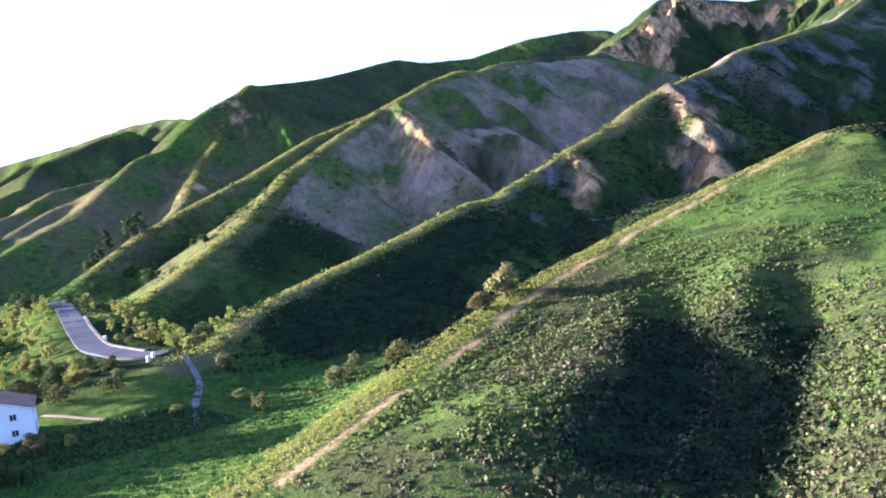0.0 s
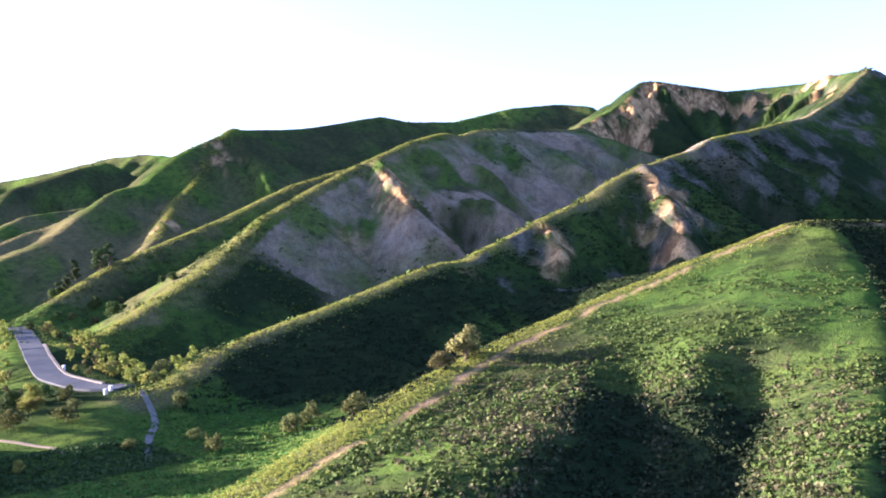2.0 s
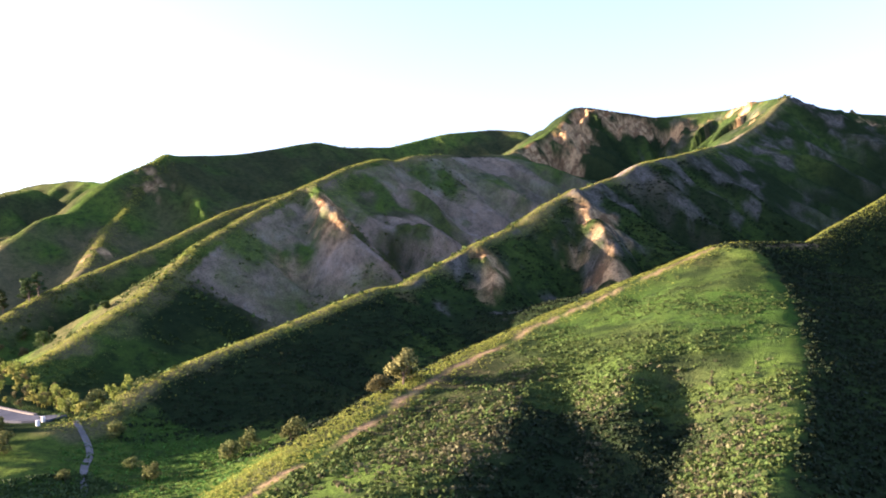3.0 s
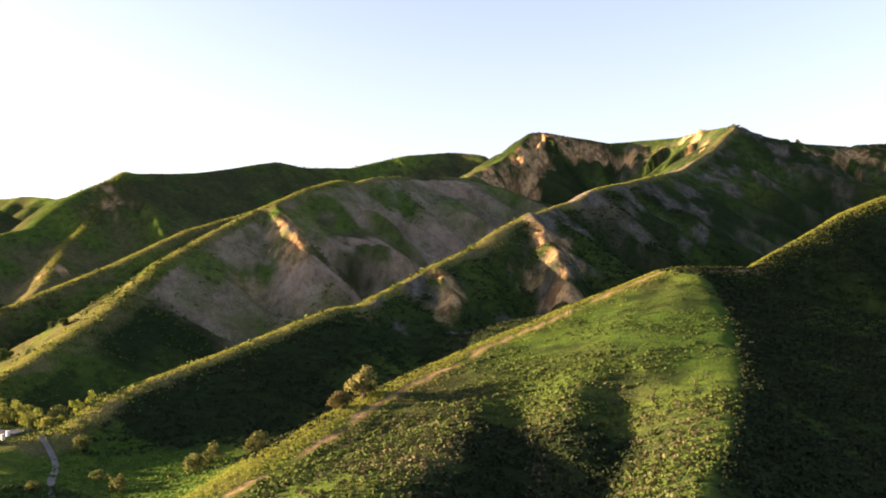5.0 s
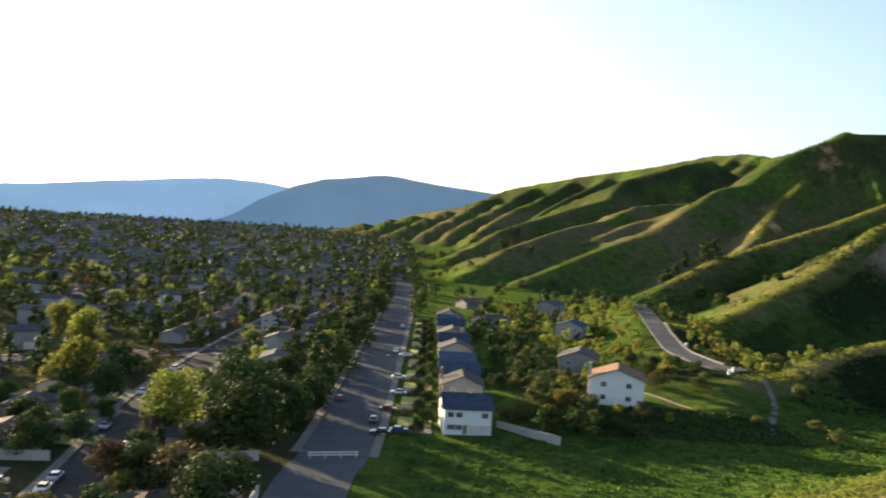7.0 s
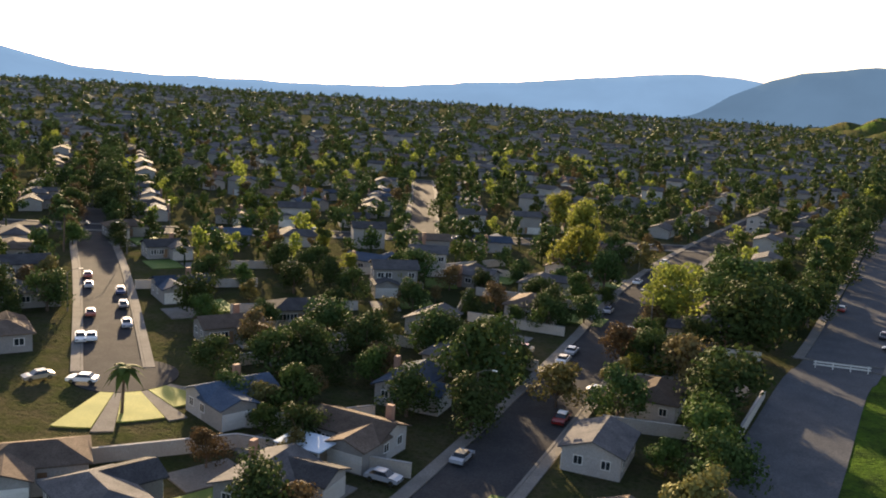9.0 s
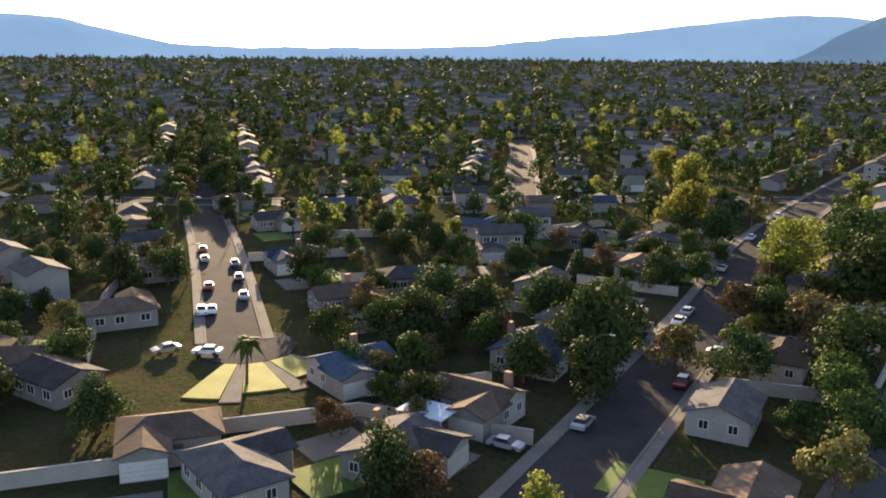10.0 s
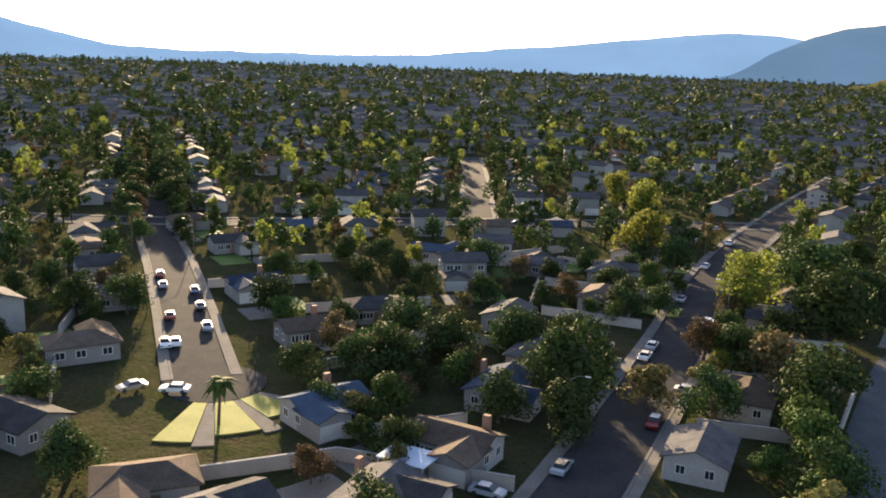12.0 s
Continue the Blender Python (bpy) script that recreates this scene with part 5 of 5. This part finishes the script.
def far_trees():
    n = 5200
    a, d = rng.uniform(-0.30, 1.3, n), 540 + 2900 * rng.random(n) ** 1.3
    x, y = -40 - d * np.sin(a), -25 + d * np.cos(a)
    ok = (x < 0.16 * y - 20)
    x, y, d = x[ok], y[ok], d[ok]
    r = rng.uniform(2.2, 4.6, len(x)) * (1 + d / 4000)
    h = r * rng.uniform(1.2, 2.6, len(x))
    per = 26
    dr = rng.normal(size=(len(x), per, 3))
    dr[..., 2] = np.abs(dr[..., 2])
    dr /= np.linalg.norm(dr, axis=2, keepdims=True)
    c = np.stack([x, y, 0 * x], 1)[:, None, :] + dr * np.stack([r, r, h], 1)[:, None, :] * rng.uniform(0.6, 1, (len(x), per, 1))
    v = quads(c.reshape(-1, 3), np.repeat(r * 0.42, per), rng, dr.reshape(-1, 3), 0.5)
    tagged(new("far_trees", quad_mesh("far_trees", v, M_FARTREE)), "canopy of distant town trees fading to the horizon", "trees", kind="stuff")


far_trees()


def far_houses():
    """Roofs of the distant town, too small to pick apart."""
    wv, wf, rv, rf = [], [], [], []
    places = [(x, y, rnd.uniform(4, 5.5), BLOCK) for x, y, turn in BLOCKS[SINGLE:]]
    for k in range(2300):
        a, d = rnd.uniform(-0.3, 1.3), 560 + 2600 * rnd.random() ** 1.2
        x, y = -40 - d * math.sin(a), -25 + d * math.cos(a)
        if x < 0.16 * y - 30:
            places.append((x, y, rnd.uniform(4, 8) * (1 + (d > 1500) * rnd.random() * 2), BLOCK + rnd.choice((0, math.pi / 2))))
    for x, y, w, t in places:
        dp, h = rnd.uniform(3.0, 4.4), rnd.choice((2.4, 2.4, 4.4))
        ca, sa = math.cos(t), math.sin(t)
        put = lambda u, v, z: (x + u * ca - v * sa, y + u * sa + v * ca, z)
        i = len(wv)
        wv += [put(u, v, z) for z in (-0.2, h) for u, v in ((-w, -dp), (w, -dp), (w, dp), (-w, dp))]
        wf += [(i + p, i + (p + 1) % 4, i + 4 + (p + 1) % 4, i + 4 + p) for p in range(4)]
        i = len(rv)
        e = 0.5
        rv += [put(-w - e, -dp - e, h), put(w + e, -dp - e, h), put(w + e, 0, h + dp * 0.4), put(-w - e, 0, h + dp * 0.4), put(w + e, dp + e, h), put(-w - e, dp + e, h)]
        rf += [(i, i + 1, i + 2, i + 3), (i + 3, i + 2, i + 4, i + 5), (i + 1, i + 4, i + 2), (i, i + 3, i + 5)]
    for name, v, f, mat, lab in (("far_walls", wv, wf, M_STUCCO, "pale walls of the distant town"), ("far_roofs", rv, rf, M_ROOF_GREY, "grey roofs of the distant town")):
        me = bpy.data.meshes.new(name)
        me.from_pydata(v, [], f)
        me.materials.append(mat)
        tagged(new(name, me), lab, "houses", kind="stuff")


far_houses()


# front gardens round the turning circle
def wedge(name, a0, a1, r0, r1, top, mat, label, category):
    bm = bmesh.new()
    n = 8
    up, dn = [], []
    for k in range(n + 1):
        a = radians(a0 + (a1 - a0) * k / n)
        for r in (r0, r1):
            up.append(bm.verts.new((-107 + r * math.cos(a), 61 + r * math.sin(a), top)))
            dn.append(bm.verts.new((-107 + r * math.cos(a), 61 + r * math.sin(a), -0.3)))
    for k in range(n):
        i = 2 * k
        bm.faces.new((up[i], up[i + 1], up[i + 3], up[i + 2]))
        for p, q in ((i, i + 2), (i + 1, i + 3)):
            bm.faces.new((up[p], up[q], dn[q], dn[p]))
    for p in (0, 2 * n):
        bm.faces.new((up[p], up[p + 1], dn[p + 1], dn[p]))
    ob = part(name, bm, mat, None)
    tagged(ob, label, category, kind="structure")


for a, b, near, far in ((-78, -64, 6.4, 17), (-56, -38, 6.4, 15.5), (-30, -9, 6.4, 13)):
    wedge("lawn", a, b, near, far, 0.16, M_SUNLAWN, "lawn off the turning circle, coloured as if sunlit", "lawn")
    wedge("driveway", b + 0.4, b + 7.6, near, far + 1, 0.12, M_CONCRETE, "pale concrete driveway off the turning circle", "driveway")


# ---- street furniture, cars, walls ----
def car_body():
    bm = bmesh.new()
    prof = [(-2.15, 0.35), (-2.2, 0.75), (-1.6, 0.92), (-0.9, 0.95), (1.55, 0.98), (2.15, 0.85), (2.2, 0.4)]
    rows = []
    for y, inset in ((-0.86, 0.0), (-0.9, -0.02), (0.9, -0.02), (0.86, 0.0)):
        rows.append([bm.verts.new((x, y, z)) for x, z in prof])
    for a, b in zip(rows, rows[1:]):
        for k in range(len(prof) - 1):
            bm.faces.new((a[k], a[k + 1], b[k + 1], b[k]))
    bm.faces.new(rows[0][::-1])
    bm.faces.new(rows[-1])
    low = [r[0] for r in rows] + [r[-1] for r in rows][::-1]
    bm.faces.new(low)
    return bm


def car_cabin(inset, z0, z1):
    bm = bmesh.new()
    lowr = [(-1.05, -0.8), (1.6, -0.8), (1.6, 0.8), (-1.05, 0.8)]
    top = [(-0.35, -0.62), (1.1, -0.62), (1.1, 0.62), (-0.35, 0.62)]
    a = [bm.verts.new((x, y * inset, z0)) for x, y in lowr]
    b = [bm.verts.new((x, y * inset, z1)) for x, y in top]
    for k in range(4):
        bm.faces.new((a[k], a[(k + 1) % 4], b[(k + 1) % 4], b[k]))
    bm.faces.new(b)
    return bm


def wheel_mesh():
    bm = bmesh.new()
    tube(bm, (0, -0.1, 0), (0, 0.1, 0), 0.33, 0.33, 14)
    return bm


def rim_mesh():
    bm = bmesh.new()
    tube(bm, (0, -0.115, 0), (0, 0.115, 0), 0.2, 0.2, 10)
    return bm


def car(x, y, turn, z=0.08):
    if "car" in PROTO:
        return copy_thing(PROTO["car"], pose(x, y, z, 0, 0, turn))
    c = PROTO["car"] = new("car")
    c.matrix_basis = pose(x, y, z, 0, 0, turn) @ Matrix.Scale(1 / SCALE, 4)
    tagged(c, "parked family car with glossy paint on the street", "car", "parked cars")
    part("body", car_body(), M_PAINT, c)
    part("window_glass", car_cabin(1.0, 0.93, 1.36), M_GLASS, c)
    roof = bmesh.new()
    box(roof, -0.36, 1.11, -0.63, 0.63, 1.362, 1.42)
    part("roof", roof, M_PAINT, c)
    for k, (wx, wy) in enumerate(((-1.35, -0.8), (-1.35, 0.8), (1.35, -0.8), (1.35, 0.8))):
        w = part("wheel", shared("wheel", wheel_mesh, M_TYRE), None, c)
        w.location = (wx, wy, 0.33)
        part("rim", shared("rim", rim_mesh, M_CHROME), None, w)
    for s in (-0.6, 0.6):
        part("headlight", bevelled_box(-2.22, -2.1, s - 0.2, s + 0.2, 0.6, 0.76, 0.02), M_GLASS, c)
    return c


def along(pts, s0, off):
    """A place s0 metres along a street and off metres to its left, with its heading."""
    line = smooth(pts, 1.0)
    run = 0.0
    for a, b in zip(line, line[1:]):
        ln = (b - a).length
        if run + ln >= s0:
            d = (b - a).normalized()
            p = a + d * (s0 - run)
            return p.x - d.y * off, p.y + d.x * off, math.degrees(math.atan2(d.y, d.x))
        run += ln
    return line[-1].x, line[-1].y, 0.0


for pts, s, off in ((STREET_A, 208, 4.0), (STREET_A, 168, 4.1), (STREET_A, 240, -4.0), (STREET_A, 262, 4.1), (STREET_A, 300, -4.0), (STREET_A, 150, -4.1),
                    (STREET_B, 104, 2.9), (STREET_B, 99, 2.9), (STREET_B, 158, -2.9), (STREET_B, 162, 2.9), (STREET_B, 76, -2.9), (STREET_B, 60, 2.9), (STREET_B, 120, -2.9), (STREET_B, 133, 2.9), (STREET_B, 190, 2.9),
                    (STREET_C, 14, 2.4), (STREET_C, 20, -2.4), (STREET_C, 27, 2.4), (STREET_C, 31, -2.4), (STREET_C, 41, -2.4), (STREET_C, 46, 2.4), (STREET_C, 54, 2.4), 
                    (STREET_D, 210, 2.9), (STREET_D, 240, -2.9), (STREET_D, 265, 2.9), (STREET_D, 180, 2.9), (STREET_D, 300, -2.9)):
    x, y, t = along(pts, s, off)
    car(x, y, t + (180 if off > 0 else 0))
for x, y, t in ((-109.5, 56.5, 20), (-114.5, 55, 60), (-12.5, 126, -8), (-9, 127.5, 172), (-8.5, 145, 172), (-4, 162, -8), (-1, 181, 172), (6, 216, -8), (-68, 47, 175), (-66, 96, 5), (-52.8, 82, 175), (-121, 70, 130)):
    car(x, y, t, 0.14)


def street_lamp(x, y, turn):
    m = pose(x, y, 0, 0, 0, turn)
    if "lamp" in PROTO:
        return copy_thing(PROTO["lamp"], m)
    l = PROTO["lamp"] = new("street_lamp")
    l.matrix_basis = m @ Matrix.Scale(1 / SCALE, 4)
    tagged(l, "pale concrete street lamp with a curved arm", "street lamp", "street lamps")
    bm = bmesh.new()
    tube(bm, (0, 0, -0.3), (0, 0, 7.6), 0.11, 0.07, 8)
    part("pole", bm, M_CONCRETE, l)
    bm = bmesh.new()
    tube(bm, (0, 0, 7.5), (1.0, 0, 8.1), 0.06, 0.05, 6)
    tube(bm, (1.0, 0, 8.1), (2.2, 0, 8.25), 0.05, 0.045, 6)
    part("arm", bm, M_CONCRETE, l)
    part("lamp_head", bevelled_box(2.0, 2.75, -0.16, 0.16, 8.17, 8.32, 0.04), M_TRIM, l)
    return l


for pts, s0, off in ((STREET_A, 190, -6.0), (STREET_A, 250, 6.0), (STREET_A, 362, -5.8), (STREET_A, 310, -6.0), (STREET_A, 400, -6.0), (STREET_B, 70, 5.4), (STREET_B, 125, -5.4), (STREET_B, 175, 5.4), (STREET_C, 30, 5.6), (STREET_C, 75, -5.6), (STREET_D, 230, 5.4)):
    x, y, t = along(pts, s0, off)
    street_lamp(x, y, t + (90 if off < 0 else -90))

# white barrier across the end of the street
gate = new("street_barrier")
gate.matrix_basis = pose(-21.8, 110.6, 0.05, 0, 0, 4)
tagged(gate, "white steel barrier closing off the street's end", "barrier")
for k in range(4):
    part("post", bevelled_box(-3.6 + 2.4 * k - 0.07, -3.6 + 2.4 * k + 0.07, -0.07, 0.07, -0.3, 1.1, 0.015), M_TRIM, gate)
for z in (0.45, 0.85):
    part("rail", bevelled_box(-3.9, 3.9, -0.13, -0.075, z, z + 0.2, 0.015), M_TRIM, gate)


def garden_wall(x0, y0, x1, y1, h=1.45):
    """Block wall between gardens with a coping."""
    ln = math.hypot(x1 - x0, y1 - y0)
    w = new("garden_wall")
    w.matrix_basis = pose(x0, y0, min(ground_z(x0, y0), ground_z(x1, y1)), 0, 0, math.degrees(math.atan2(y1 - y0, x1 - x0)))
    tagged(w, "tan block garden wall with a pale coping", "wall", "garden walls")
    bm = bmesh.new()
    box(bm, 0, ln, -0.1, 0.1, -0.5, h)
    part("wall", bm, M_BLOCK, w)
    part("coping", bevelled_box(-0.03, ln + 0.03, -0.16, 0.16, h + 0.003, h + 0.1, 0.02), M_STUCCO, w)


WALLS = [(-88, 52, -81, 56), (-81, 56, -75, 62), (-95, 38, -84, 48), (-84, 48, -66, 49), (-98, 70, -84, 90), (-84, 90, -62, 88), (-62, 108, -78, 109), (-80, 109, -83, 127), (-62, 127, -82, 128), (-62, 146, -84, 147), (-110, 80, -101, 88), (-112, 93, -96, 106), (-134, 99, -118, 112)]
WALLS += [(-38.5, 62, -33, 92), (-51, 71, -39, 72), (-49, 89, -35, 91), (-47, 107, -33, 109), (-46, 126, -30, 128), (-104, 22, -92, 33), (-120, 30, -104, 22), (-120, 48, -137, 68), (-137, 68, -150, 90), (9.6, 131.2, 17.9, 119.6), (-112, 128, -98, 140), (-134, 120, -120, 130), (-98, 140, -84, 160)]
for a in WALLS:
    garden_wall(*a)

# blue-white patio cover behind a house
cover = new("patio_cover")
cover.matrix_basis = pose(-76, 47.2, 0, 0, 0, -8)
tagged(cover, "pale blue flat patio cover on four posts", "patio cover")
part("roof", bevelled_box(-2.6, 2.6, -1.9, 1.9, 2.45, 2.6, 0.03), plain("blue_white_sheet", (0.5, 0.58, 0.68), (0.62, 0.7, 0.78), 1, 0.9, 0, 0.01, 0.0, 0.05), cover)
for x in (-2.4, 2.4):
    for y in (-1.7, 1.7):
        part("post", bevelled_box(x - 0.07, x + 0.07, y - 0.07, y + 0.07, -0.3, 2.45, 0.01), M_TRIM, cover)

# white marker barrels at the lower end of the hillside road
for x, y in ((79.5, 171.5), (76.5, 168), (88.5, 214)):
    b = new("barrel")
    b.matrix_basis = pose(x, y, ground_z(x, y) + 0.1)
    tagged(b, "white plastic marker barrel beside the hillside road", "barrel", "marker barrels")
    bm = bmesh.new()
    tube(bm, (0, 0, 0), (0, 0, 1.1), 0.42, 0.38, 12)
    part("drum", bm, M_TRIM, b)
    bm = bmesh.new()
    tube(bm, (0, 0, 1.102), (0, 0, 1.2), 0.43, 0.4, 12)
    part("lid", bm, M_TRIM, b)

# the plan is drawn in units of SCALE metres: bring every thing to its true size and place
for ob in [o for o in scene.objects if o.parent is None and o.type in {"MESH", "EMPTY"}]:
    ob.matrix_basis = Matrix.Scale(SCALE, 4) @ ob.matrix_basis
